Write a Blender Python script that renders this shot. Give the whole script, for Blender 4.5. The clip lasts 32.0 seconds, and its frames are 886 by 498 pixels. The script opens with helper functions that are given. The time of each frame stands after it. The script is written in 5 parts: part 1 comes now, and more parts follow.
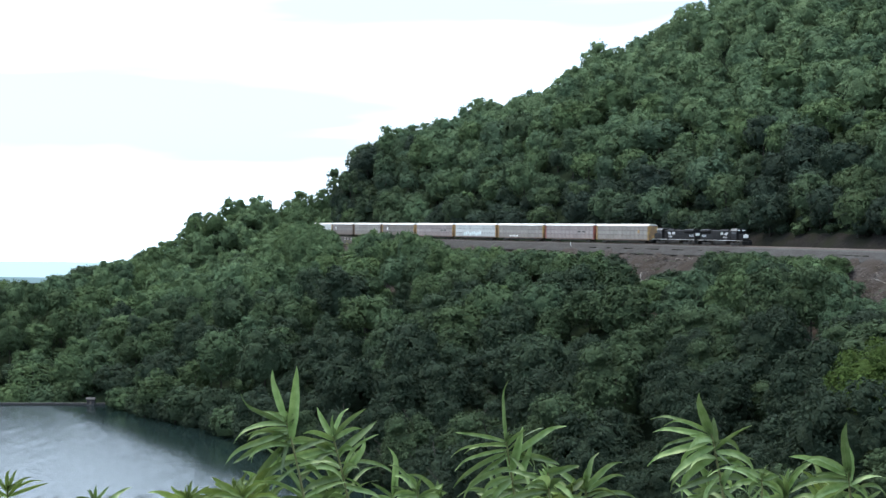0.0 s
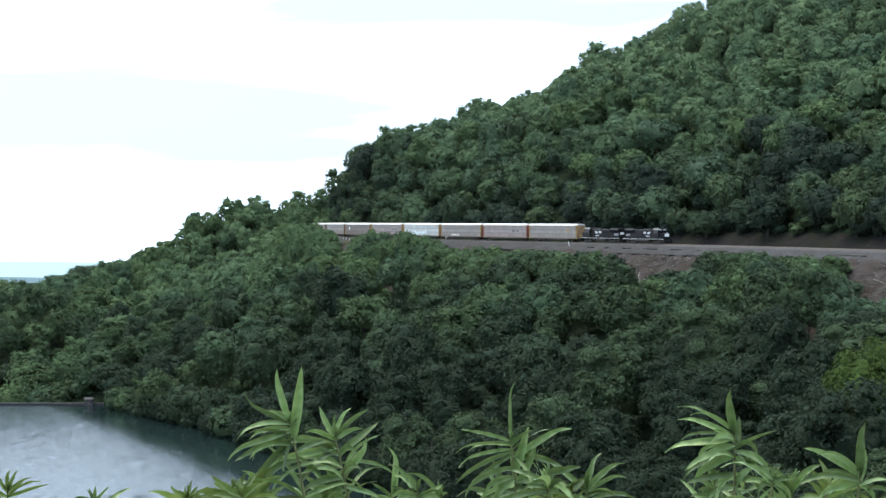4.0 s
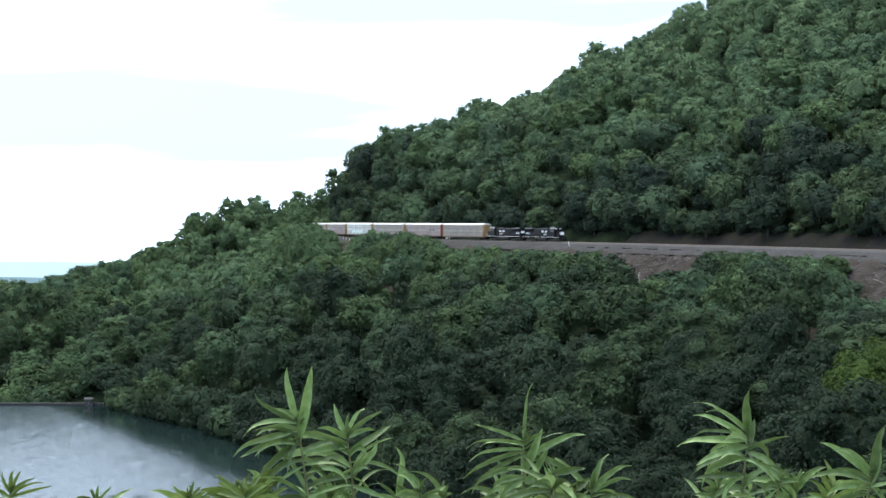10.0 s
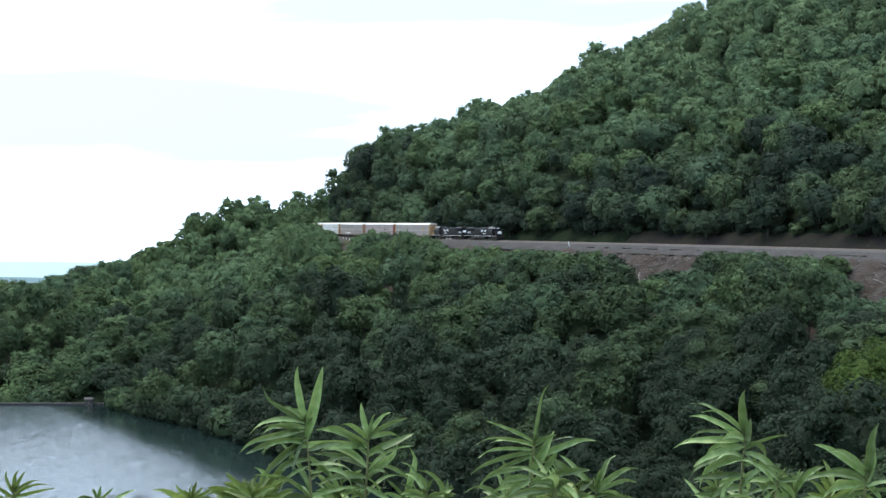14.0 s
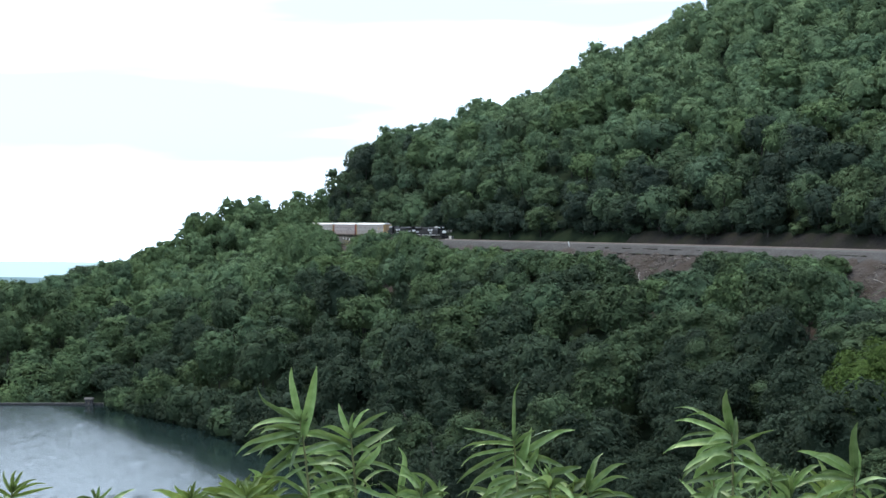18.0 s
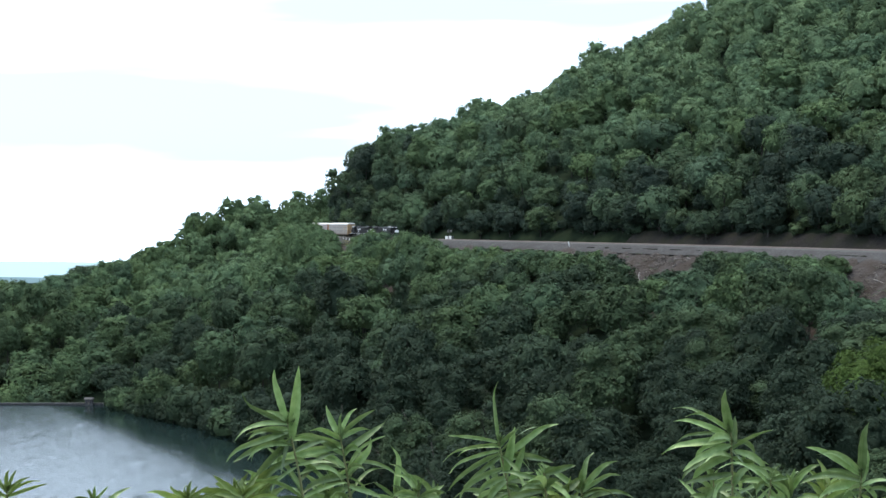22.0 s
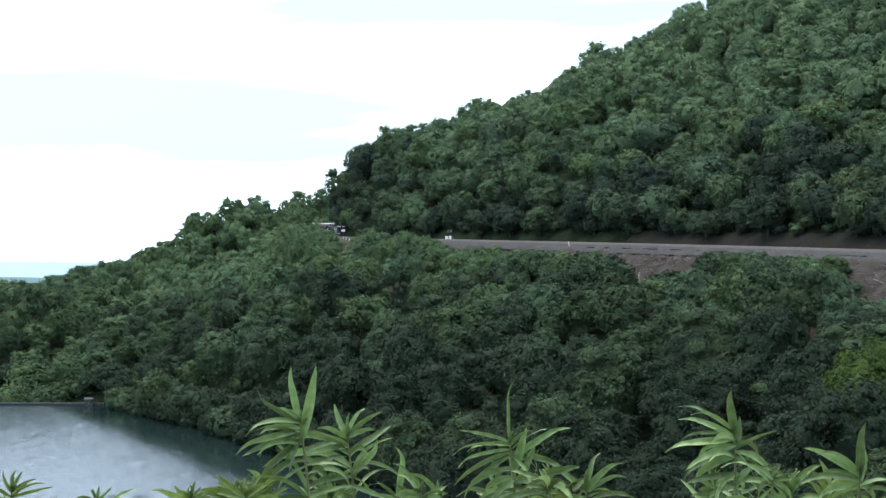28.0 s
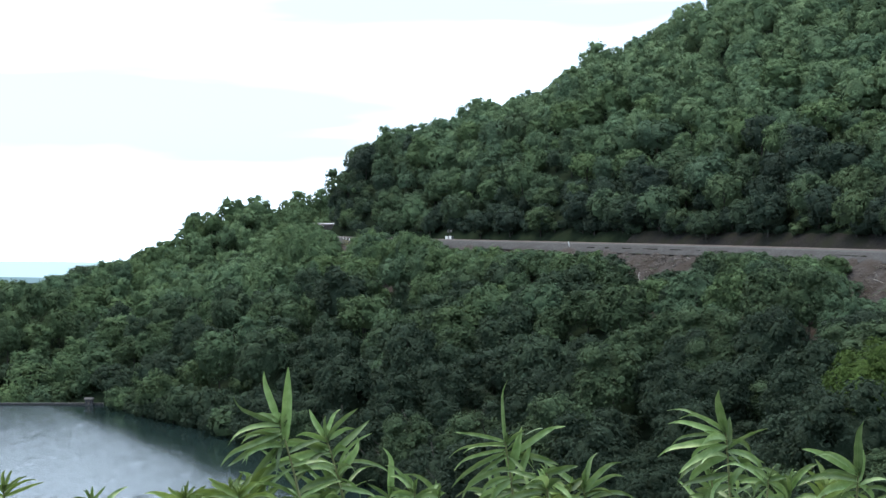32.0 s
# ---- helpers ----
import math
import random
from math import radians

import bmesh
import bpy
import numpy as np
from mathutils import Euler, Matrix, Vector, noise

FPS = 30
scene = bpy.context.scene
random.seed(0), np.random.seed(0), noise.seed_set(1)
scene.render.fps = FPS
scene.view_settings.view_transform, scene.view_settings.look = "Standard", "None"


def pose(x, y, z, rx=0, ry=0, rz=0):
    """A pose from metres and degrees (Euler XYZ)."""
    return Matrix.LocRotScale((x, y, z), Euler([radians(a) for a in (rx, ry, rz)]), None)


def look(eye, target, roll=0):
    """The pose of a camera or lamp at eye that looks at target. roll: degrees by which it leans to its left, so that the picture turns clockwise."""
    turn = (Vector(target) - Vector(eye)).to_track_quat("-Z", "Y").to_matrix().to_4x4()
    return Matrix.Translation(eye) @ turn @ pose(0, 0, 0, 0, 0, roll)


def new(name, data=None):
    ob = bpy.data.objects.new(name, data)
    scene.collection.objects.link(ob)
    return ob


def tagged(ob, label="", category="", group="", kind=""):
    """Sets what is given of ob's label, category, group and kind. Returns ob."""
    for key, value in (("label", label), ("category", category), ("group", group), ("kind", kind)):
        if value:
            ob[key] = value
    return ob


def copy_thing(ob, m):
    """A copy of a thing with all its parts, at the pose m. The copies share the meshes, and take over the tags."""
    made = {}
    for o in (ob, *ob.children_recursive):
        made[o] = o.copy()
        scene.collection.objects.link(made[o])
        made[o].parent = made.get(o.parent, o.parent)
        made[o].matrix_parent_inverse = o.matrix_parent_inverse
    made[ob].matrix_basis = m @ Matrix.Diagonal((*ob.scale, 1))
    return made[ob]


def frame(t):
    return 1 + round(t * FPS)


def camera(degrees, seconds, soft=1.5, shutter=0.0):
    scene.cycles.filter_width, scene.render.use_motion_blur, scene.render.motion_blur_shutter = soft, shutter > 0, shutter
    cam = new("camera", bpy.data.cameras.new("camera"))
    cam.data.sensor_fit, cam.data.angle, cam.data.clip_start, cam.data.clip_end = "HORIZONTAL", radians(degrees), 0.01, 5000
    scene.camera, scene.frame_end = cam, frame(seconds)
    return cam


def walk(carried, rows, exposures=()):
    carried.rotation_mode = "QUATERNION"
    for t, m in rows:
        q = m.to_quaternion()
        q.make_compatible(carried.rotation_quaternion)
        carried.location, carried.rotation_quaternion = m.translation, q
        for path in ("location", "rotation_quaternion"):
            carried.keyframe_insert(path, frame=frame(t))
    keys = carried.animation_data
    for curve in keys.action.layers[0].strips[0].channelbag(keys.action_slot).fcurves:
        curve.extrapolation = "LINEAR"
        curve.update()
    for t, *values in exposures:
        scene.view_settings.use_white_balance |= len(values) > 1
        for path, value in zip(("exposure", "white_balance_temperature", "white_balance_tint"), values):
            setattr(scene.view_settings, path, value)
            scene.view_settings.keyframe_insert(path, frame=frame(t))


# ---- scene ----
# ---- camera ----
cam = camera(32.96, 32.0, soft=1.5)
EYE = (0.0, 0.0, 0.0)
walk(cam, [(0.0, look(EYE, (-1.13, 1000, 3.0))), (0.15, look(EYE, (-1.0, 1000, 3.0))), (0.4, look(EYE, (0, 1000, 3.0))), (0.6, look(EYE, (0, 1000, 3.0))), (32.0, look(EYE, (0, 1000, 3.0)))],
     exposures=[(0.0, 0.0), (32.0, 0.0)])

# ---- sky and sun ----
SUN_EL, SUN_AZ = radians(68), radians(-75)  # azimuth from +y towards +x


def build_sky():
    w = bpy.data.worlds.new("overcast_sky")
    scene.world = w
    w.use_nodes = True
    n, l = w.node_tree.nodes, w.node_tree.links
    n.clear()
    sky = n.new("ShaderNodeTexSky")
    sky.sky_type, sky.sun_disc = "NISHITA", False
    sky.sun_elevation, sky.sun_rotation = SUN_EL, SUN_AZ
    sky.dust_density = 3.0
    dim = n.new("ShaderNodeMix")
    dim.data_type, dim.blend_type = "RGBA", "MULTIPLY"
    dim.inputs[0].default_value = 1.0
    dim.inputs[7].default_value = (0.12, 0.14, 0.14, 1)
    l.new(sky.outputs[0], dim.inputs[6])
    co = n.new("ShaderNodeTexCoord")
    mp = n.new("ShaderNodeMapping")
    mp.inputs["Scale"].default_value = (2.2, 2.2, 16.0)
    mp.inputs["Location"].default_value = (0.3, 0.0, 2.1)
    l.new(co.outputs["Generated"], mp.inputs[0])
    nz = n.new("ShaderNodeTexNoise")
    nz.inputs["Scale"].default_value = 1.0
    nz.inputs["Detail"].default_value = 4.0
    nz.inputs["Roughness"].default_value = 0.45
    l.new(mp.outputs[0], nz.inputs[0])
    ramp = n.new("ShaderNodeValToRGB")
    ramp.color_ramp.elements[0].position, ramp.color_ramp.elements[0].color = 0.38, (0.27, 0.27, 0.27, 1)
    ramp.color_ramp.elements[1].position, ramp.color_ramp.elements[1].color = 0.6, (1, 1, 1, 1)
    l.new(nz.outputs[0], ramp.inputs[0])
    mix = n.new("ShaderNodeMix")
    mix.data_type = "RGBA"
    l.new(ramp.outputs[0], mix.inputs[0])
    # an overcast sky, brighter overhead than at the horizon
    sep = n.new("ShaderNodeSeparateXYZ")
    l.new(co.outputs["Generated"], sep.inputs[0])
    lift = n.new("ShaderNodeMapRange")
    lift.inputs[1].default_value, lift.inputs[2].default_value = 0.0, 1.0
    lift.inputs[3].default_value, lift.inputs[4].default_value = 2.3, 2.85
    l.new(sep.outputs[2], lift.inputs[0])
    cloud = n.new("ShaderNodeMix")
    cloud.data_type, cloud.blend_type = "RGBA", "MULTIPLY"
    cloud.inputs[0].default_value = 1.0
    cloud.inputs[6].default_value = (1.02, 1.24, 1.54, 1)
    l.new(lift.outputs[0], cloud.inputs[7])
    l.new(cloud.outputs[2], mix.inputs[7])
    l.new(dim.outputs[2], mix.inputs[6])
    bg = n.new("ShaderNodeBackground")
    bg.inputs[1].default_value = 1.0
    l.new(mix.outputs[2], bg.inputs[0])
    out = n.new("ShaderNodeOutputWorld")
    l.new(bg.outputs[0], out.inputs[0])
    sun = new("sun", bpy.data.lights.new("sun", "SUN"))
    sun.data.energy, sun.data.angle, sun.data.color = 4.0, radians(25), (1.0, 0.885, 0.71)
    d = Vector((math.sin(SUN_AZ) * math.cos(SUN_EL), math.cos(SUN_AZ) * math.cos(SUN_EL), math.sin(SUN_EL)))
    sun.matrix_world = look(d * 400, (0, 0, 0))


build_sky()


# ---- materials ----
def material(name, a, b, size=1.0, rough=0.7, metal=0.0, bump=0.0, c=None, big=0.0, through_light=0.0, spec=0.4, per_object=0.0):
    """A surface between the colours a and b: grain of that size in metres, broad stains of size big towards c, light let through as by leaves."""
    m = bpy.data.materials.new(name)
    m.use_nodes = True
    n, l = m.node_tree.nodes, m.node_tree.links
    p = n["Principled BSDF"]
    co = n.new("ShaderNodeNewGeometry") if per_object < 0 else n.new("ShaderNodeTexCoord")
    place = co.outputs["Position"] if per_object < 0 else co.outputs["Object"]
    nz = n.new("ShaderNodeTexNoise")
    nz.inputs["Scale"].default_value, nz.inputs["Detail"].default_value = 1.0 / size, 5.0
    l.new(place, nz.inputs["Vector"])
    ramp = n.new("ShaderNodeValToRGB")
    e = ramp.color_ramp.elements
    e[0].position, e[0].color, e[1].position, e[1].color = 0.32, (*a, 1), 0.68, (*b, 1)
    l.new(nz.outputs[0], ramp.inputs[0])
    colour = ramp.outputs[0]
    if c is not None:
        nb = n.new("ShaderNodeTexNoise")
        nb.inputs["Scale"].default_value, nb.inputs["Detail"].default_value = 1.0 / big, 3.0
        l.new(place, nb.inputs["Vector"])
        rb = n.new("ShaderNodeValToRGB")
        rb.color_ramp.elements[0].position, rb.color_ramp.elements[1].position = 0.42, 0.62
        l.new(nb.outputs[0], rb.inputs[0])
        mx = n.new("ShaderNodeMix")
        mx.data_type = "RGBA"
        l.new(rb.outputs[0], mx.inputs[0])
        l.new(colour, mx.inputs[6])
        mx.inputs[7].default_value = (*c, 1)
        colour = mx.outputs[2]
    if per_object > 0:
        oi = n.new("ShaderNodeObjectInfo")
        hs = n.new("ShaderNodeHueSaturation")
        mr = n.new("ShaderNodeMapRange")
        mr.inputs[3].default_value, mr.inputs[4].default_value = 1 - per_object, 1 + per_object
        l.new(oi.outputs["Random"], mr.inputs[0])
        l.new(mr.outputs[0], hs.inputs["Value"])
        l.new(colour, hs.inputs["Color"])
        colour = hs.outputs[0]
    l.new(colour, p.inputs["Base Color"])
    p.inputs["Roughness"].default_value, p.inputs["Metallic"].default_value = rough, metal
    p.inputs["Specular IOR Level"].default_value = spec
    if bump:
        bp = n.new("ShaderNodeBump")
        bp.inputs["Strength"].default_value, bp.inputs["Distance"].default_value = 0.6, bump
        l.new(nz.outputs[0], bp.inputs["Height"])
        l.new(bp.outputs[0], p.inputs["Normal"])
    if through_light:
        tr = n.new("ShaderNodeBsdfTranslucent")
        l.new(colour, tr.inputs[0])
        ms = n.new("ShaderNodeMixShader")
        ms.inputs[0].default_value = through_light
        l.new(p.outputs[0], ms.inputs[1])
        l.new(tr.outputs[0], ms.inputs[2])
        l.new(ms.outputs[0], n["Material Output"].inputs[0])
    return m


def water_material():
    m = bpy.data.materials.new("lake_water")
    m.use_nodes = True
    n, l = m.node_tree.nodes, m.node_tree.links
    p = n["Principled BSDF"]
    p.inputs["Base Color"].default_value = (0.008, 0.016, 0.016, 1)
    p.inputs["IOR"].default_value = 1.4
    co = n.new("ShaderNodeTexCoord")
    mp = n.new("ShaderNodeMapping")
    mp.inputs["Scale"].default_value = (1.5, 0.3, 1)
    l.new(co.outputs["Object"], mp.inputs[0])
    nz = n.new("ShaderNodeTexNoise")
    nz.inputs["Scale"].default_value, nz.inputs["Detail"].default_value, nz.inputs["Roughness"].default_value = 1.0, 4.0, 0.6
    l.new(mp.outputs[0], nz.inputs["Vector"])
    bp = n.new("ShaderNodeBump")
    bp.inputs["Strength"].default_value, bp.inputs["Distance"].default_value = 1.0, 0.09
    wind = n.new("ShaderNodeAttribute")
    wind.attribute_name = "ruffle"
    l.new(wind.outputs["Fac"], bp.inputs["Strength"])
    calm = n.new("ShaderNodeMapRange")
    calm.inputs[3].default_value, calm.inputs[4].default_value = 0.04, 0.2
    l.new(wind.outputs["Fac"], calm.inputs[0])
    l.new(calm.outputs[0], p.inputs["Roughness"])
    l.new(nz.outputs[0], bp.inputs["Height"])
    l.new(bp.outputs[0], p.inputs["Normal"])
    return m


def blade_material(name, a, b):
    """Leaf blade: paler midrib and faint cross streaks, by the blade's own coordinates."""
    m = material(name, a, b, 0.02, rough=0.42, bump=0.0008, through_light=0.3, spec=0.5, per_object=0.42)
    n, l = m.node_tree.nodes, m.node_tree.links
    uv = n.new("ShaderNodeUVMap")
    sp = n.new("ShaderNodeSeparateXYZ")
    l.new(uv.outputs[0], sp.inputs[0])
    r = n.new("ShaderNodeValToRGB")
    e = r.color_ramp.elements
    e[0].position, e[0].color, e[1].position, e[1].color = 0.465, (0, 0, 0, 1), 0.535, (0, 0, 0, 1)
    e.new(0.5).color = (1, 1, 1, 1)
    l.new(sp.outputs[0], r.inputs[0])
    p = n["Principled BSDF"]
    old = p.inputs["Base Color"].links[0].from_socket
    mx = n.new("ShaderNodeMix")
    mx.data_type = "RGBA"
    l.new(r.outputs[0], mx.inputs[0])
    l.new(old, mx.inputs[6])
    mx.inputs[7].default_value = (0.16, 0.235, 0.08, 1)
    l.new(mx.outputs[2], p.inputs["Base Color"])
    return m


def foliage(name, tints, through_light=0.2):
    """Leaves coloured by the tone of each tree (0 to 1; in the woods it also holds haze and shade), in soft patches,
    and a little from spray to spray.
    """
    m = material(name, (0.75, 0.75, 0.75), (1.2, 1.2, 1.2), 4.0, rough=0.85, through_light=through_light, spec=0.06, per_object=-1)
    n, l = m.node_tree.nodes, m.node_tree.links
    p = n["Principled BSDF"]
    old = p.inputs["Base Color"].links[0].from_socket
    at = n.new("ShaderNodeAttribute")
    at.attribute_name = "tone"
    ramp = n.new("ShaderNodeValToRGB")
    e = ramp.color_ramp.elements
    e[0].position, e[0].color, e[1].position, e[1].color = 0.0, (*tints[0], 1), 1.0, (*tints[-1], 1)
    for k, c in enumerate(tints[1:-1]):
        e.new((k + 1) / (len(tints) - 1)).color = (*c, 1)
    l.new(at.outputs["Fac"], ramp.inputs[0])
    mx = n.new("ShaderNodeMix")
    mx.data_type, mx.blend_type = "RGBA", "MULTIPLY"
    mx.inputs[0].default_value = 1.0
    l.new(ramp.outputs[0], mx.inputs[6])
    l.new(old, mx.inputs[7])
    geo = n.new("ShaderNodeNewGeometry")
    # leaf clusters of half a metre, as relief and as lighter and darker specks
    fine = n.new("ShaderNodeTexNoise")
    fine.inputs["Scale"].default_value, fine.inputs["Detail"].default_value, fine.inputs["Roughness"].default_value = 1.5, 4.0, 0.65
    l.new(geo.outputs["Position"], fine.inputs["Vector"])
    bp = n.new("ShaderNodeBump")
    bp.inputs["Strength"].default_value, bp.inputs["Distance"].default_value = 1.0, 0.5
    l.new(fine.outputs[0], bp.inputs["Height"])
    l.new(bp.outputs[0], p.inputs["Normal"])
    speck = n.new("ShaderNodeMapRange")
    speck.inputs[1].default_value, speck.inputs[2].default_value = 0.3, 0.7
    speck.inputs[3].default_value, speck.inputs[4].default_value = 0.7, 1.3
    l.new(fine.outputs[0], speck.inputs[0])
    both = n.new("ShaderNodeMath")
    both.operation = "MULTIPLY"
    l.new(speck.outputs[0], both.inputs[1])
    mr = n.new("ShaderNodeMapRange")
    mr.inputs[3].default_value, mr.inputs[4].default_value = 0.9, 1.12
    l.new(geo.outputs["Random Per Island"], mr.inputs[0])
    hs = n.new("ShaderNodeHueSaturation")
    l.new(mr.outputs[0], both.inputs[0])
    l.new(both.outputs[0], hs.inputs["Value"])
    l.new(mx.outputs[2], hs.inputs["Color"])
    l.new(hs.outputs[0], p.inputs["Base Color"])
    for k in n:
        if k.type == "BSDF_TRANSLUCENT":
            l.new(hs.outputs[0], k.inputs[0])
    return m


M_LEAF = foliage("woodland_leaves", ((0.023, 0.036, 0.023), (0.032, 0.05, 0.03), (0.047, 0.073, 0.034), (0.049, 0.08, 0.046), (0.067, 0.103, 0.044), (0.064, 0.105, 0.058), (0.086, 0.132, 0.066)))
# bluer than the other leaves: the hill's distance haze is put into this colour
M_LEAF_HILL = foliage("haze_tinted_leaves", ((0.024, 0.037, 0.027), (0.032, 0.051, 0.034), (0.049, 0.074, 0.037), (0.05, 0.081, 0.05), (0.068, 0.105, 0.047), (0.064, 0.105, 0.061), (0.088, 0.133, 0.069)))
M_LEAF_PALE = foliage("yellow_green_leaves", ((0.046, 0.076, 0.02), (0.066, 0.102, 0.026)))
M_BARK = material("grey_bark", (0.014, 0.012, 0.01), (0.034, 0.03, 0.026), 0.4, rough=0.9, bump=0.03)
M_DEAD = material("bleached_wood", (0.22, 0.2, 0.18), (0.36, 0.33, 0.3), 0.3, rough=0.85, bump=0.02)
# tree shade is put into this dark floor colour, for the gaps between crowns
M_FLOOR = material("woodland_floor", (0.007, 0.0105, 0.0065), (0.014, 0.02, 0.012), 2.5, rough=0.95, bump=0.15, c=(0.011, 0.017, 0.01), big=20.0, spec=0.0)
M_BALLAST = material("grey_ballast", (0.037, 0.0365, 0.0355), (0.075, 0.0735, 0.071), 0.35, rough=0.95, bump=0.05, c=(0.050, 0.048, 0.046), big=9.0, spec=0.1)
M_BANK = material("brown_scree", (0.017, 0.0148, 0.0138), (0.06, 0.0522, 0.0485), 0.6, rough=0.95, bump=0.4, c=(0.03, 0.024, 0.02), big=6.0, spec=0.1)
M_SHOULDER = material("darker_ballast", (0.022, 0.0215, 0.021), (0.058, 0.0565, 0.055), 0.5, rough=0.95, bump=0.1, c=(0.032, 0.030, 0.029), big=4.0, spec=0.1)
# earth colour darkened to hold tree shade on the cutting and shade in hollows
M_CUT = material("shade_dark_earth", (0.007, 0.0068, 0.0066), (0.02, 0.0185, 0.0175), 0.7, rough=0.95, bump=0.3, c=(0.012, 0.013, 0.009), big=5.0, spec=0.05)
M_ROCK = material("grey_rock", (0.084, 0.07, 0.063), (0.168, 0.147, 0.133), 0.5, rough=0.9, bump=0.1, per_object=0.2)
M_STEEL = material("rail_steel", (0.054, 0.045, 0.041), (0.113, 0.090, 0.077), 0.3, rough=0.5, metal=0.7)
M_TIE = material("dark_timber", (0.05, 0.042, 0.036), (0.11, 0.09, 0.08), 0.4, rough=0.9)
M_WATER = water_material()
M_STONE = material("dam_masonry", (0.026, 0.026, 0.027), (0.055, 0.053, 0.053), 0.8, rough=0.9, bump=0.05)
M_BLADE = blade_material("willow_green_blade", (0.108, 0.182, 0.047), (0.212, 0.29, 0.112))
M_BLADE_LIGHT = blade_material("yellow_green_blade", (0.125, 0.185, 0.04), (0.185, 0.244, 0.066))
M_BRUSH = material("dry_brown_brush", (0.026, 0.021, 0.017), (0.075, 0.06, 0.048), 0.8, rough=0.9, per_object=-1)
M_GRASS = material("dry_pale_grass", (0.09, 0.1, 0.045), (0.17, 0.17, 0.08), 0.5, rough=0.9, per_object=-1, spec=0.05)
# haze is put into the colour and glow of both far ridges
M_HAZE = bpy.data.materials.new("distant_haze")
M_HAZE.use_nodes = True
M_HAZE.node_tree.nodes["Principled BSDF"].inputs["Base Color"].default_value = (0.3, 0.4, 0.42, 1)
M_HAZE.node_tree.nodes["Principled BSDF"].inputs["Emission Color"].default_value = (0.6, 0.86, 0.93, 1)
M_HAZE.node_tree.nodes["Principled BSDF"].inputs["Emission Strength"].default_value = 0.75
M_FARHILL = bpy.data.materials.new("far_haze_hill")
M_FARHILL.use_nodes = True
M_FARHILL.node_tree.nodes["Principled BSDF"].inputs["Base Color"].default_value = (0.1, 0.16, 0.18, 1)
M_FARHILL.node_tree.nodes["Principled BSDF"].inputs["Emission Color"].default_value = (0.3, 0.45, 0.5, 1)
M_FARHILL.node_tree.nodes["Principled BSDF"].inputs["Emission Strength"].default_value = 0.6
M_STEM = material("green_brown_stem", (0.14, 0.14, 0.056), (0.21, 0.217, 0.091), 0.02, rough=0.6)


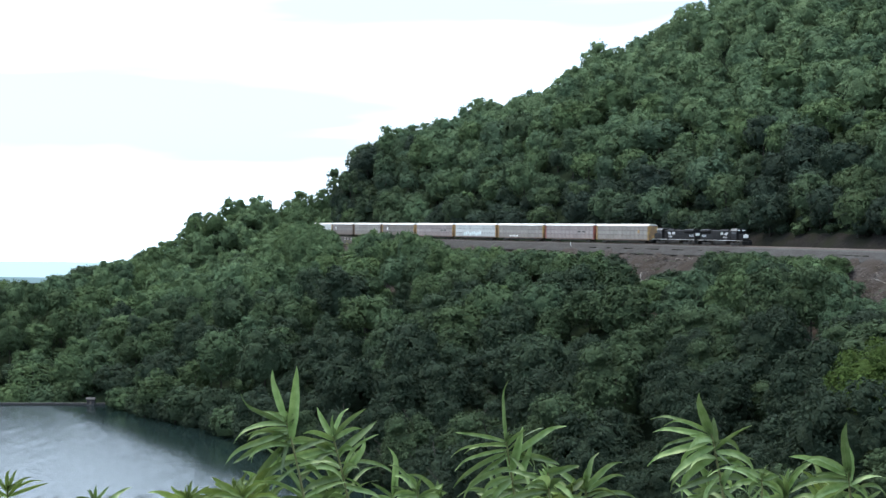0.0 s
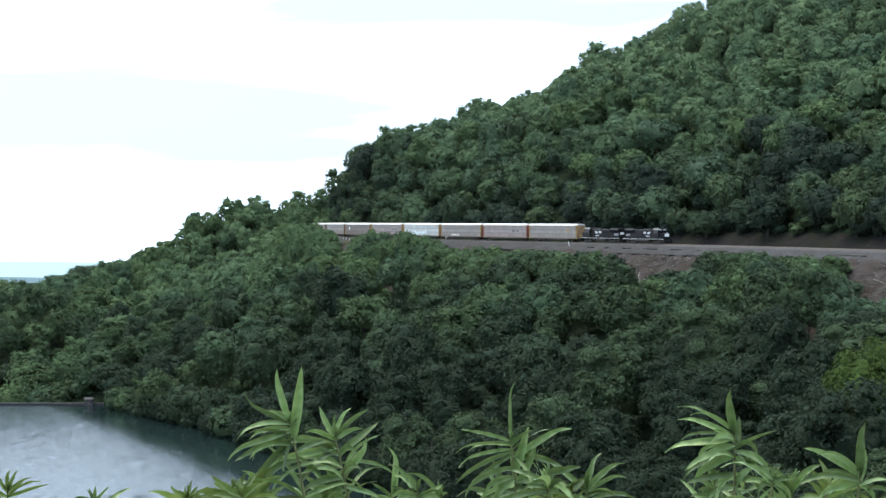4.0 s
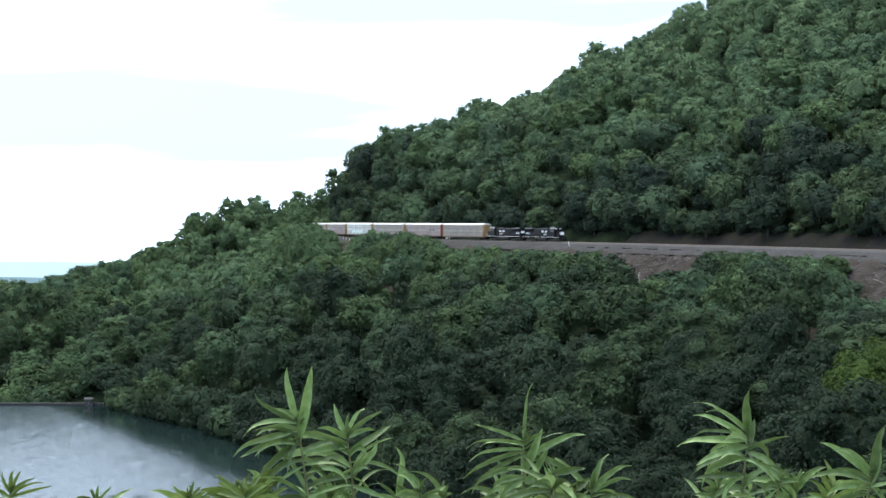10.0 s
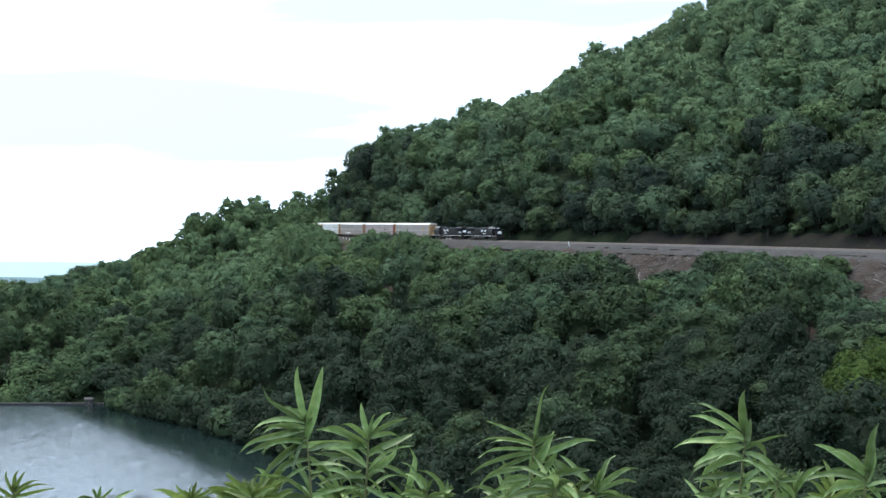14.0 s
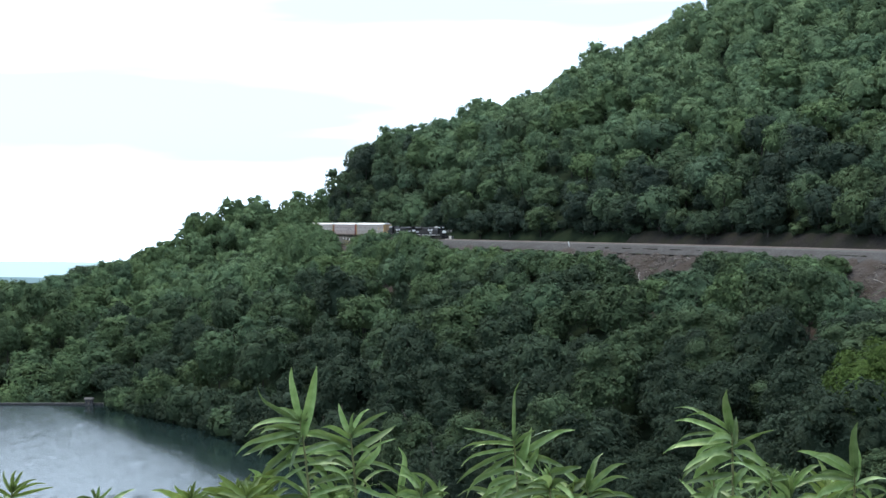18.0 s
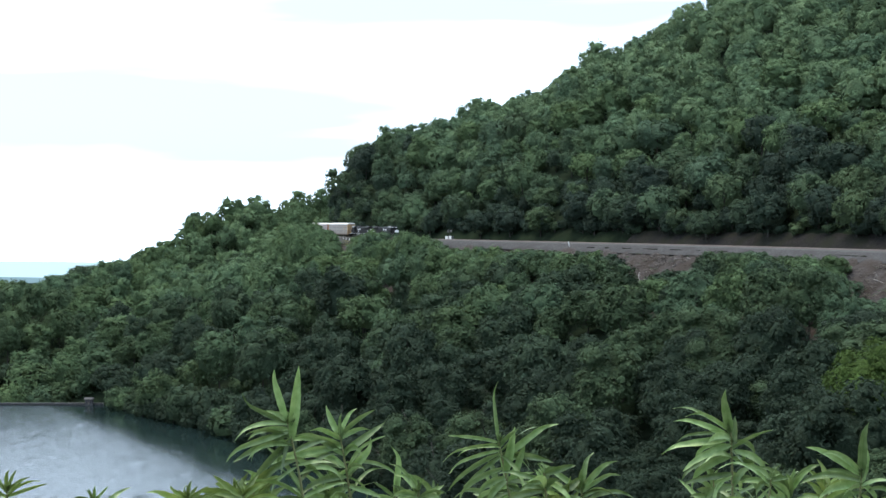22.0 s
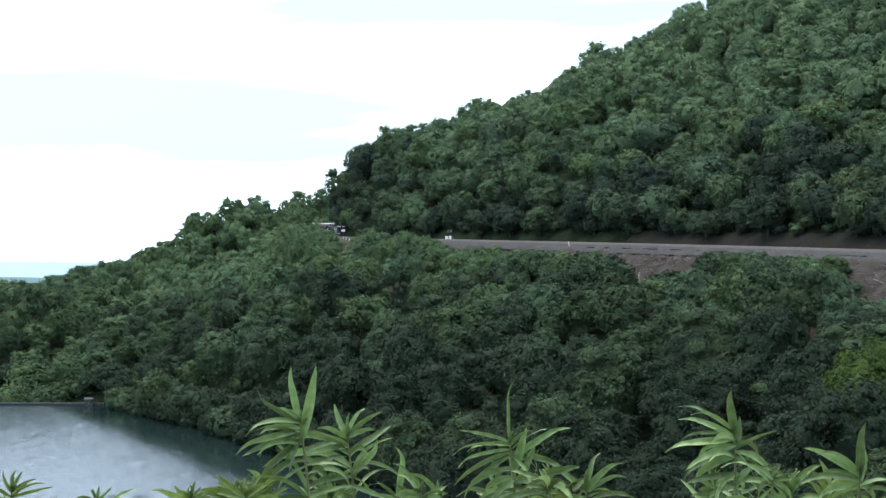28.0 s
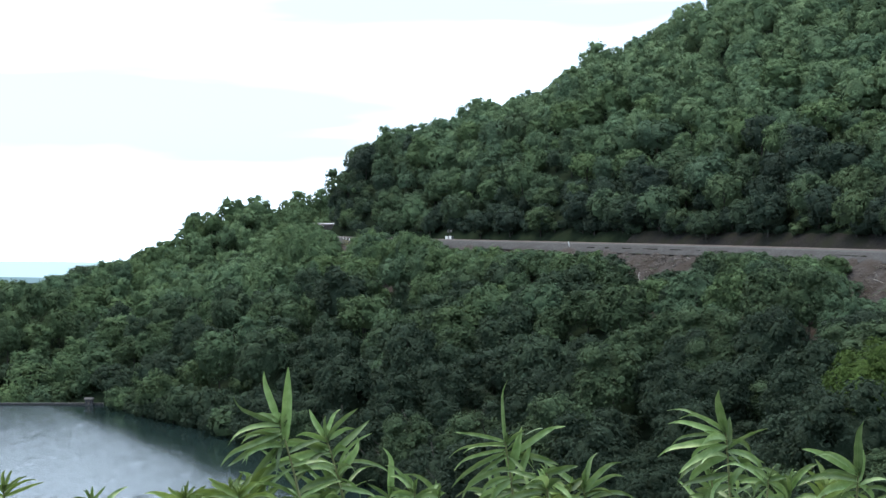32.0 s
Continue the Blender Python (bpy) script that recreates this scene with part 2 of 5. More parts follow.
# ---- mesh building ----
class Shape:
    """Collects points and faces of one part."""

    def __init__(self):
        self.v, self.f = [], []

    def box(self, x0, y0, z0, x1, y1, z1, e=0.0):
        b = len(self.v)
        if e <= 0:
            self.v += [(x, y, z) for z in (z0, z1) for y in (y0, y1) for x in (x0, x1)]
            self.f += [tuple(b + i for i in q) for q in ((0, 2, 3, 1), (4, 5, 7, 6), (0, 1, 5, 4), (2, 6, 7, 3), (0, 4, 6, 2), (1, 3, 7, 5))]
            return self
        ring = lambda d: [(x0 + d, y0), (x1 - d, y0), (x1, y0 + d), (x1, y1 - d), (x1 - d, y1), (x0 + d, y1), (x0, y1 - d), (x0, y0 + d)]
        inner = [(x0 + e, y0 + e), (x1 - e, y0 + e), (x1 - e, y0 + e), (x1 - e, y1 - e), (x1 - e, y1 - e), (x0 + e, y1 - e), (x0 + e, y1 - e), (x0 + e, y0 + e)]
        for z, pts in ((z0, inner), (z0 + e, ring(e)), (z1 - e, ring(e)), (z1, inner)):
            self.v += [(x, y, z) for x, y in pts]
        for k in range(3):
            self.f += [(b + k * 8 + i, b + k * 8 + (i + 1) % 8, b + k * 8 + 8 + (i + 1) % 8, b + k * 8 + 8 + i) for i in range(8)]
        self.f += [tuple(b + i for i in (7, 5, 3, 1)), tuple(b + 24 + i for i in (1, 3, 5, 7))]
        return self

    def rod(self, p, q, r0, r1=None, n=8):
        r1 = r0 if r1 is None else r1
        p, q = Vector(p), Vector(q)
        d = (q - p).normalized()
        a = d.orthogonal().normalized()
        c = d.cross(a)
        b = len(self.v)
        for o, r in ((p, r0), (q, r1)):
            self.v += [tuple(o + a * (r * math.cos(2 * math.pi * i / n)) + c * (r * math.sin(2 * math.pi * i / n))) for i in range(n)]
        self.f += [(b + i, b + (i + 1) % n, b + n + (i + 1) % n, b + n + i) for i in range(n)]
        self.f += [tuple(b + n - 1 - i for i in range(n)), tuple(b + n + i for i in range(n))]
        return self

    def tube(self, pts, radii, n=6):
        b = len(self.v)
        for k, (p, r) in enumerate(zip(pts, radii)):
            p = Vector(p)
            d = (Vector(pts[min(k + 1, len(pts) - 1)]) - Vector(pts[max(k - 1, 0)])).normalized()
            a = d.cross(Vector((0.31, 0.93, 0.17))).normalized()
            c = d.cross(a)
            self.v += [tuple(p + a * (r * math.cos(2 * math.pi * i / n)) + c * (r * math.sin(2 * math.pi * i / n))) for i in range(n)]
        for k in range(len(pts) - 1):
            self.f += [(b + k * n + i, b + k * n + (i + 1) % n, b + k * n + n + (i + 1) % n, b + k * n + n + i) for i in range(n)]
        self.f += [tuple(b + n - 1 - i for i in range(n)), tuple(b + (len(pts) - 1) * n + i for i in range(n))]
        return self

    def prism(self, profile, x0, x1):
        """A profile of (y, z), drawn out along x."""
        b, n = len(self.v), len(profile)
        self.v += [(x, y, z) for x in (x0, x1) for y, z in profile]
        self.f += [(b + i, b + (i + 1) % n, b + n + (i + 1) % n, b + n + i) for i in range(n)]
        self.f += [tuple(b + n - 1 - i for i in range(n)), tuple(b + n + i for i in range(n))]
        return self

    def side(self, outline, y0, y1):
        """An outline of (x, z), drawn out along y."""
        b, n = len(self.v), len(outline)
        self.v += [(x, y, z) for y in (y0, y1) for x, z in outline]
        self.f += [(b + i, b + n + i, b + n + (i + 1) % n, b + (i + 1) % n) for i in range(n)]
        self.f += [tuple(b + i for i in range(n)), tuple(b + 2 * n - 1 - i for i in range(n))]
        return self

    def mesh(self, name, mat, smooth=False):
        me = bpy.data.meshes.new(name)
        me.from_pydata(self.v, [], self.f)
        bm = bmesh.new()
        bm.from_mesh(me)
        bmesh.ops.recalc_face_normals(bm, faces=bm.faces)
        bm.to_mesh(me)
        bm.free()
        me.materials.append(mat)
        if smooth:
            me.shade_smooth()
        return me


def part(name, shape, mat, parent=None, label="", smooth=False):
    me = shape if isinstance(shape, bpy.types.Mesh) else shape.mesh(name, mat, smooth)
    ob = new(name, me)
    ob.parent = parent
    return tagged(ob, label)


def array_mesh(name, verts, faces, mat, smooth=False):
    """A mesh from arrays of points and of equal-sided faces."""
    me = bpy.data.meshes.new(name)
    verts, faces = np.asarray(verts, np.float32), np.asarray(faces, np.int32)
    k = faces.shape[1]
    me.vertices.add(len(verts))
    me.vertices.foreach_set("co", verts.ravel())
    me.loops.add(faces.size)
    me.loops.foreach_set("vertex_index", faces.ravel())
    me.polygons.add(len(faces))
    me.polygons.foreach_set("loop_start", np.arange(0, faces.size, k, dtype=np.int32))
    me.update(calc_edges=True)
    me.materials.append(mat)
    if smooth:
        me.shade_smooth()
    return me


def grid_faces(nu, nv):
    i = (np.arange(nu - 1)[:, None] * nv + np.arange(nv - 1)).ravel()
    return np.stack([i, i + 1, i + nv + 1, i + nv], 1)


# ---- the lie of the land ----
STEP = 2.0
TRACK_S = np.arange(-400.0, 700.0 + STEP, STEP)


def track_line():
    """Plan of the line: x, y, heading at every STEP metres of chainage."""
    u = np.clip((TRACK_S - 80) / 100, -2.6, 2.2)
    h = -0.5375 - 0.0234 * u + 0.085 * u ** 2 + 0.0124 * u ** 3
    h = h + np.clip((TRACK_S - 312) / 120, 0, 1.3)
    x, y = np.cumsum(np.sin(h)) * STEP, np.cumsum(np.cos(h)) * STEP
    i = int(np.argmin(abs(TRACK_S - 80)))
    return x - x[i] + 22.05, y - y[i] + 509.8, h


TX, TY, TH = track_line()


def rail_z(s):
    return 2.83 + 0.0195 * np.minimum(s, 420)


def on_track(s, v=0.0, dz=0.0):
    """The place at chainage s, v metres to the hill side, dz over the rail foot, and the heading."""
    x, y, h = np.interp(s, TRACK_S, TX), np.interp(s, TRACK_S, TY), np.interp(s, TRACK_S, TH)
    return x + v * np.cos(h), y - v * np.sin(h), rail_z(s) + dz, h


def track_coords(x, y):
    """Chainage and offset (positive to the hill side) of places in the plan."""
    x, y = np.asarray(x, float).ravel(), np.asarray(y, float).ravel()
    s, v = np.empty_like(x), np.empty_like(x)
    for a in range(0, len(x), 4000):
        b = slice(a, a + 4000)
        d2 = (x[b, None] - TX) ** 2 + (y[b, None] - TY) ** 2
        i = d2.argmin(1)
        s[b] = TRACK_S[i]
        v[b] = (x[b] - TX[i]) * np.cos(TH[i]) - (y[b] - TY[i]) * np.sin(TH[i])
        far = np.sqrt(d2[np.arange(len(i)), i])
        v[b] = np.where(v[b] < 0, -far, far)
    return s, v


LAKE_Z = -50.0
# crest height of the hill over the line, by chainage
CREST_S = (-400, -140, -40, 40, 100, 160, 200, 240, 280, 330, 420, 700)
CREST_H = (150, 150, 140, 136, 206, 224, 160, 38, 31, 30, 60, 52)
SPUR = ((40, 920, 26), (-48, 860, 21), (-84, 785, 17), (-109, 748, 16), (-127, 725, -3), (-163, 650, -24.5), (-190, 615, -25), (-260, 590, -31), (-500, 560, -50))


def soft_max(a, b, k):
    h = np.clip(0.5 + 0.5 * (a - b) / k, 0, 1)
    return b + (a - b) * h + k * h * (1 - h)


def wave(x, y, size, amount):
    return amount * (np.sin(x / size + 0.7 * np.sin(y / size * 0.8)) * np.cos(y / size * 1.1 + 1.3) + 0.5 * np.sin((x + y) / size * 1.9 + 2))


def ground_z(x, y):
    x, y = np.asarray(x, float).ravel(), np.asarray(y, float).ravel()
    s, v = track_coords(x, y)
    rz = rail_z(s)
    # the hill over the line
    crest = np.interp(s, CREST_S, CREST_H)
    nose = np.clip((s - 200) / 60, 0, 1)
    w = np.maximum(v - 11 + 5 * nose, 0)
    cut = 1.35 * nose * np.minimum(w, 14)
    hill = rz + cut + crest * (1 - np.exp(-0.85 * w / crest)) + wave(x, y, 38, 2.0) * np.clip(w / 40, 0, 1)
    # bench, bank and the wooded slope to the lake
    o = np.maximum(-v - 4, 0)
    slope = rz - 0.8 - 0.62 * np.minimum(o, 26) - 0.405 * np.maximum(o - 26, 0) + wave(x, y, 26, 1.6) * np.clip((o - 20) / 30, 0, 1)
    land = np.where(v > 0, np.where(w > 0, hill - 1.2, rz - 1.2), slope)
    # the spur beyond the bend
    best = np.full(len(x), -1e9)
    for (ax, ay, az), (bx, by, bz) in zip(SPUR, SPUR[1:]):
        t = np.clip(((x - ax) * (bx - ax) + (y - ay) * (by - ay)) / ((bx - ax) ** 2 + (by - ay) ** 2), 0, 1)
        d = np.hypot(x - ax - t * (bx - ax), y - ay - t * (by - ay))
        fall = 0.85 if az > 10 else 0.38
        z = az + t * (bz - az) - fall * (np.sqrt(d * d + 36) - 6)
        best = np.maximum(best, z)
    land = np.where(v < -9, soft_max(land, best, 3.0), land)
    # the near bank, on which the camera stands
    d = np.hypot(x, y)
    # the 0.92 term adds an unseen high hill behind, cutting low sky light
    near = -1.6 - 0.42 * np.maximum(d - 5, 0) + 0.92 * np.maximum(-y - 12, 0)
    near = np.minimum(near, 120)
    land = np.maximum(land, np.maximum(near, LAKE_Z - 9.0))
    # behind the dam the ground falls away
    land = np.where((x < -108) & (y > 494), np.maximum(land, LAKE_Z + 0.4 - 7.0 * np.clip((y - 497) / 16, 0, 1)), land)
    far = np.clip((np.hypot(x, y - 300) - 900) / 800, 0, 1)
    return land * (1 - far) + (-85.0) * far


# ---- ground, lake, line ----
def spread(lo, hi, step, reach, growth=1.25):
    """Even steps from lo to hi, and growing ones out to reach on both sides."""
    mid = list(np.arange(lo, hi + step, step))
    out, d = [], step
    a, b = mid[0], mid[-1]
    left, right = [], []
    while a > -reach:
        d *= growth
        a, b = a - d, b + d
        left.append(a)
        right.append(b)
    return np.array(left[::-1] + mid + right)


def build_ground():
    xs, ys = spread(-240, 240, 4.0, 4600), spread(-40, 900, 4.0, 4600)
    gx, gy = np.meshgrid(xs, ys)
    z = ground_z(gx, gy)
    s, v = track_coords(gx, gy)
    z = z - 1.0 * ((v > -34) & (v < 14))
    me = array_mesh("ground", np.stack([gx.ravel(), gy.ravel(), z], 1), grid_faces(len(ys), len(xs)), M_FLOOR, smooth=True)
    tagged(new("ground", me), "wooded valley ground with leaf litter and brush, coloured dark for tree shade", "ground", kind="structure")
    # wind ripples, fine where the water is seen
    wx = np.concatenate([[-420, -300], np.arange(-160, -14, 0.8), [60, 140]])
    wy = np.concatenate([[90, 200], np.arange(310, 494.6, 0.75)])
    ax, ay = np.meshgrid(wx, wy)
    rng = np.random.default_rng(4)
    wz = np.zeros_like(ax)
    for k in range(26):
        d, length = rng.normal(1.5, 0.75), 1.45 * 1.8 ** rng.random()
        bx, by = math.cos(d) * 6.283 / length, math.sin(d) * 6.283 / length
        wz += 0.028 * length / 6.283 * np.sin(ax * bx + ay * by + rng.uniform(0, 6.28))
    # calm under the sheltered shore
    open_water = np.clip(((ax + 116) * -0.896 + (ay - 485) * -0.445) / 18 + 0.4, 0, 1) ** 1.2
    wz *= 0.12 + 0.88 * open_water
    me = array_mesh("water", np.stack([ax.ravel(), ay.ravel(), LAKE_Z + wz.ravel()], 1), grid_faces(len(wy), len(wx)), M_WATER, smooth=True)
    me.attributes.new("ruffle", "FLOAT", "POINT").data.foreach_set("value", (0.1 + 0.9 * open_water).ravel().astype(np.float32))
    tagged(new("water", me), "blue-grey rippled reservoir water below the wooded slope", "lake", kind="structure")


def loft(name, rows, s0, s1, step, mat, rough_amount=0.0, smooth=True):
    """A strip along the line with a cross-section of (offset, height over the rail foot)."""
    ss = np.arange(s0, s1 + step, step)
    rng = np.random.default_rng(5)
    pts = []
    for s in ss:
        for k, (v, dz) in enumerate(rows):
            x, y, z, h = on_track(s, v, dz)
            j = rough_amount * (0 if k in (0, len(rows) - 1) else 1)
            lump = noise.noise(Vector((s * 0.28, v * 0.05, 0))) * 1.5 + noise.noise(Vector((x, y, z)) * 0.4)
            pts.append((x + j * rng.normal(0, 0.25), y + j * rng.normal(0, 0.25), z + j * lump))
    return array_mesh(name, pts, grid_faces(len(ss), len(rows)), mat, smooth)


def build_line():
    bed = loft("roadbed", [(-3.3, -0.62), (-2.4, -0.22), (2.4, -0.2), (3.0, -0.3), (6.4, -0.25), (7.6, -0.9), (9.5, -1.6)], -230, 500, 4.0, M_BALLAST)
    tagged(new("railway_bed", bed), "grey crushed-stone ballast bed of the railway", "track bed", kind="structure")
    shoulder = loft("shoulder", [(-7.6, -2.75), (-6.9, -2.2), (-6.2, -1.8), (-5.2, -1.35), (-4.2, -0.95), (-3.2, -0.56)], -230, 500, 2.0, M_SHOULDER, 0.12)
    tagged(new("ballast_shoulder", shoulder), "dark grey ballast shoulder spilling down to the bank", "track bed", kind="structure")
    slope = [(-5.6, -2.4), (-6.6, -2.5), (-7.4, -2.7)] + [(-v, -0.5 - 0.62 * (v - 4)) for v in (9, 11, 13, 15, 17, 19, 21, 23, 25, 28, 31)] + [(-36, -22.5)]
    bank = loft("bank", slope, -230, 300, 2.0, M_BANK, 0.75, smooth=True)
    tagged(new("embankment", bank), "bare brown stony railway embankment with washed-out gullies", "embankment", kind="structure")
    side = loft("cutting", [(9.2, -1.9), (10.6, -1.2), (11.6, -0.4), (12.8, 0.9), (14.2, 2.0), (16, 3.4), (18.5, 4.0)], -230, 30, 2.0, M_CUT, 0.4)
    tagged(new("cutting_side", side), "bare brown earth side of the cutting, coloured dark for overhanging tree shade", "embankment", kind="structure")
    line = tagged(new("railway_track"), "steel rails on dark timber sleepers in grey ballast", "railway track", kind="structure")
    ss = np.arange(-230, 500, 4.0)
    for track in (0.0, 4.2):
        for g in (-0.75, 0.75):
            prof = [(g + track + a, b) for a, b in ((-0.07, -0.17), (-0.04, -0.16), (-0.04, 0.0), (0.04, 0.0), (0.04, -0.16), (0.07, -0.17))]
            pts = np.array([[on_track(s, v, dz)[:3] for v, dz in prof] for s in ss]).reshape(-1, 3)
            part("rail", array_mesh("rail", pts, grid_faces(len(ss), len(prof)), M_STEEL), M_STEEL, line)
    v, f = [], []
    for track in (0.0, 4.2):
        for s in np.arange(-200, 380, 0.62):
            x, y, z, h = on_track(s, track)
            a, c = np.array([math.cos(h), -math.sin(h)]), np.array([math.sin(h), math.cos(h)])
            b = len(v)
            for dz in (-0.3, -0.16):
                for i, j in ((-1, -1), (1, -1), (1, 1), (-1, 1)):
                    q = np.array([x, y]) + a * 1.3 * i + c * 0.11 * j
                    v.append((q[0], q[1], z + dz))
            f += [(b, b + 1, b + 5, b + 4), (b + 1, b + 2, b + 6, b + 5), (b + 2, b + 3, b + 7, b + 6), (b + 3, b, b + 4, b + 7), (b + 4, b + 5, b + 6, b + 7)]
    tagged(part("sleeper_row", array_mesh("sleeper_row", v, f, M_TIE), M_TIE, line), kind="stuff")


def build_dam():
    dam = tagged(new("dam_wall"), "low masonry dam wall along the far edge of the lake", "dam", kind="structure")
    y = 494.0
    for i in range(40):
        x1 = -112 - i * 4.0
        part("stone_block", Shape().box(x1 - 3.97, y - 0.5, LAKE_Z - 1.5, x1, y + 0.5, LAKE_Z + 0.45, 0.05), M_STONE, dam)
    part("coping", Shape().box(-272, y - 0.7, LAKE_Z + 0.45, -112, y + 0.7, LAKE_Z + 0.75, 0.06), M_STONE, dam, "pale weathered coping")
    hut = tagged(new("gatehouse"), "small square stone gatehouse on the dam", "hut")
    x = -116.5
    part("wall", Shape().box(x - 1.2, y - 1.6, LAKE_Z - 1.5, x + 1.2, y + 0.4, LAKE_Z + 2.0, 0.06), M_STONE, hut)
    part("roof", Shape().prism([(y - 1.9, LAKE_Z + 2.0), (y + 0.7, LAKE_Z + 2.0), (y + 0.5, LAKE_Z + 2.25), (y - 0.6, LAKE_Z + 2.6), (y - 1.7, LAKE_Z + 2.25)], x - 1.5, x + 1.5), M_STONE, hut, "shallow pitched stone roof")
    part("hatch", Shape().box(x - 0.35, y - 1.66, LAKE_Z + 0.3, x + 0.35, y - 1.58, LAKE_Z + 1.4, 0.02), M_TIE, hut, "dark timber hatch")


def build_distance():
    """Ridges far down the valley, their haze put into colour and glow."""
    for name, y, top, mat, label in (("backdrop_ridge", 4500, -26, M_HAZE, "pale hazy far ridge"), ("backdrop_hill", 4300, -73, M_FARHILL, "far wooded hill in painted blue-grey haze")):
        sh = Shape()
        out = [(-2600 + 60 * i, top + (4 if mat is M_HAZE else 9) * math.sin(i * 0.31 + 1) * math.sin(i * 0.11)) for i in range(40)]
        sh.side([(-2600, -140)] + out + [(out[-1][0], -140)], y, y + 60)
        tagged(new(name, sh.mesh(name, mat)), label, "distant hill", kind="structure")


build_ground()
build_distance()
build_line()
build_dam()


# ---- woods ----
def crown_arrays(seed, boughs, clumps, sprays, leaf, droop=0.3, tall=1.0, dense=True):
    """A crown of unit radius: boughs set round a dome, each a heap of leaf clumps, with sprays of leaves lying over their tops and rims. Points, triangles."""
    rng = np.random.default_rng(seed)
    squash = np.array((1, 1, 0.8))
    cen, rad = [np.array((0, 0, -0.05))], [0.8]
    for i in range(boughs):
        u = 0.96 - 1.5 * (i + 0.5) / boughs
        a = i * 2.39996 + rng.uniform(-0.5, 0.5)
        r = math.sqrt(max(0, 1 - u * u))
        k = rng.uniform(0.54, 0.68)
        cen.append(np.array((k * r * math.cos(a), k * r * math.sin(a), k * u * tall + rng.uniform(-0.1, 0.1))))
        rad.append(rng.uniform(0.26, 0.36))
    for j in range(clumps):
        i = 1 + j % boughs
        out = cen[i] / (np.linalg.norm(cen[i]) + 1e-6)
        while True:
            d = rng.normal(size=3)
            d /= np.linalg.norm(d)
            if d @ out > 0.0 and d[2] > -0.45:
                break
        cen.append(cen[i] + d * squash * rad[i] * rng.uniform(0.8, 1.02))
        rad.append(rad[i] * rng.uniform(0.22, 0.42))
    cen, rad = np.array(cen), np.array(rad)

    def buried(p, i, k):
        gap = np.linalg.norm((p - cen) / squash, axis=1) / rad
        gap[i] = 9
        return gap.min() < k

    ball = []
    for k in (2, 1):
        ico = bmesh.new()
        bmesh.ops.create_icosphere(ico, subdivisions=k, radius=1.0)
        ball.append((np.array([v.co[:] for v in ico.verts]), np.array([[v.index for v in f.verts] for f in ico.faces])))
        ico.free()
    core_v, core_f, n = [], [], 0
    for i, (c, r) in enumerate(zip(cen, rad)):
        iv, fi = ball[min(i, 1)]
        turn = np.array(Euler(rng.uniform(0, 6.28, 3)).to_matrix())
        v = c + (iv @ turn) * squash * r * 0.88 * rng.uniform(0.8, 1.14, (len(iv), 1))
        mid = v[fi].mean(1)
        keep = [k for k in range(len(fi)) if dense and not buried(mid[k], i, 0.9) and (mid[k] - c)[2] > -0.5 * r]
        if keep:
            core_v.append(v)
            core_f.append(fi[keep] + n)
            n += len(v)
    weight = rad ** 2 / (rad ** 2).sum()
    pts, nor = [], []
    while len(pts) < sprays:
        i = rng.choice(len(rad), p=weight)
        d = rng.normal(size=3)
        d /= np.linalg.norm(d)
        if d[2] < -0.2 and rng.random() < 0.7:
            continue
        p = cen[i] + d * squash * rad[i] * rng.uniform(0.92, 1.08) + d * rng.uniform(0.0, 0.06)
        if buried(p, i, 0.93):
            continue
        pts.append(p)
        nor.append(d)
    pts, nor = np.array(pts), np.array(nor)
    up = nor * 0.8 + np.array((0, 0, 0.5)) + rng.normal(0, 0.33, nor.shape)
    up /= np.linalg.norm(up, axis=1)[:, None]
    t = np.cross(up, rng.normal(size=up.shape)) + nor * 0.5 - np.array((0, 0, droop))
    t /= np.linalg.norm(t, axis=1)[:, None]
    b = np.cross(up, t)
    b /= np.linalg.norm(b, axis=1)[:, None]
    size = leaf * rng.uniform(0.6, 1.35, (len(pts), 1))
    lv = np.stack([pts - t * size - b * size * 0.55, pts - t * size * 0.7 + b * size * 0.6, pts + t * size * 1.2 - up * size * 0.3], 1).reshape(-1, 3)
    lf = np.arange(len(lv)).reshape(-1, 3)
    return np.concatenate([lv] + core_v), np.concatenate([lf] + [f + len(lv) for f in core_f])


def trunk_shape(h, r, seed):
    rng = random.Random(seed)
    s = Shape()
    pts, x, y = [], 0.0, 0.0
    for k in range(5):
        pts.append((x, y, h * 0.62 * k / 4 - 0.8 * (k == 0)))
        x, y = x + rng.uniform(-0.25, 0.25), y + rng.uniform(-0.25, 0.25)
    s.tube(pts, [r * 1.3, r, r * 0.85, r * 0.65, r * 0.4])
    for k in range(4):
        a = rng.uniform(0, 6.28)
        p = Vector(pts[2 + k % 3])
        q = p + Vector((math.cos(a) * h * 0.18, math.sin(a) * h * 0.18, h * 0.16))
        s.tube([p, (p + q) / 2 + Vector((0, 0, -0.2)), q], [r * 0.4, r * 0.28, r * 0.12], 5)
    return s


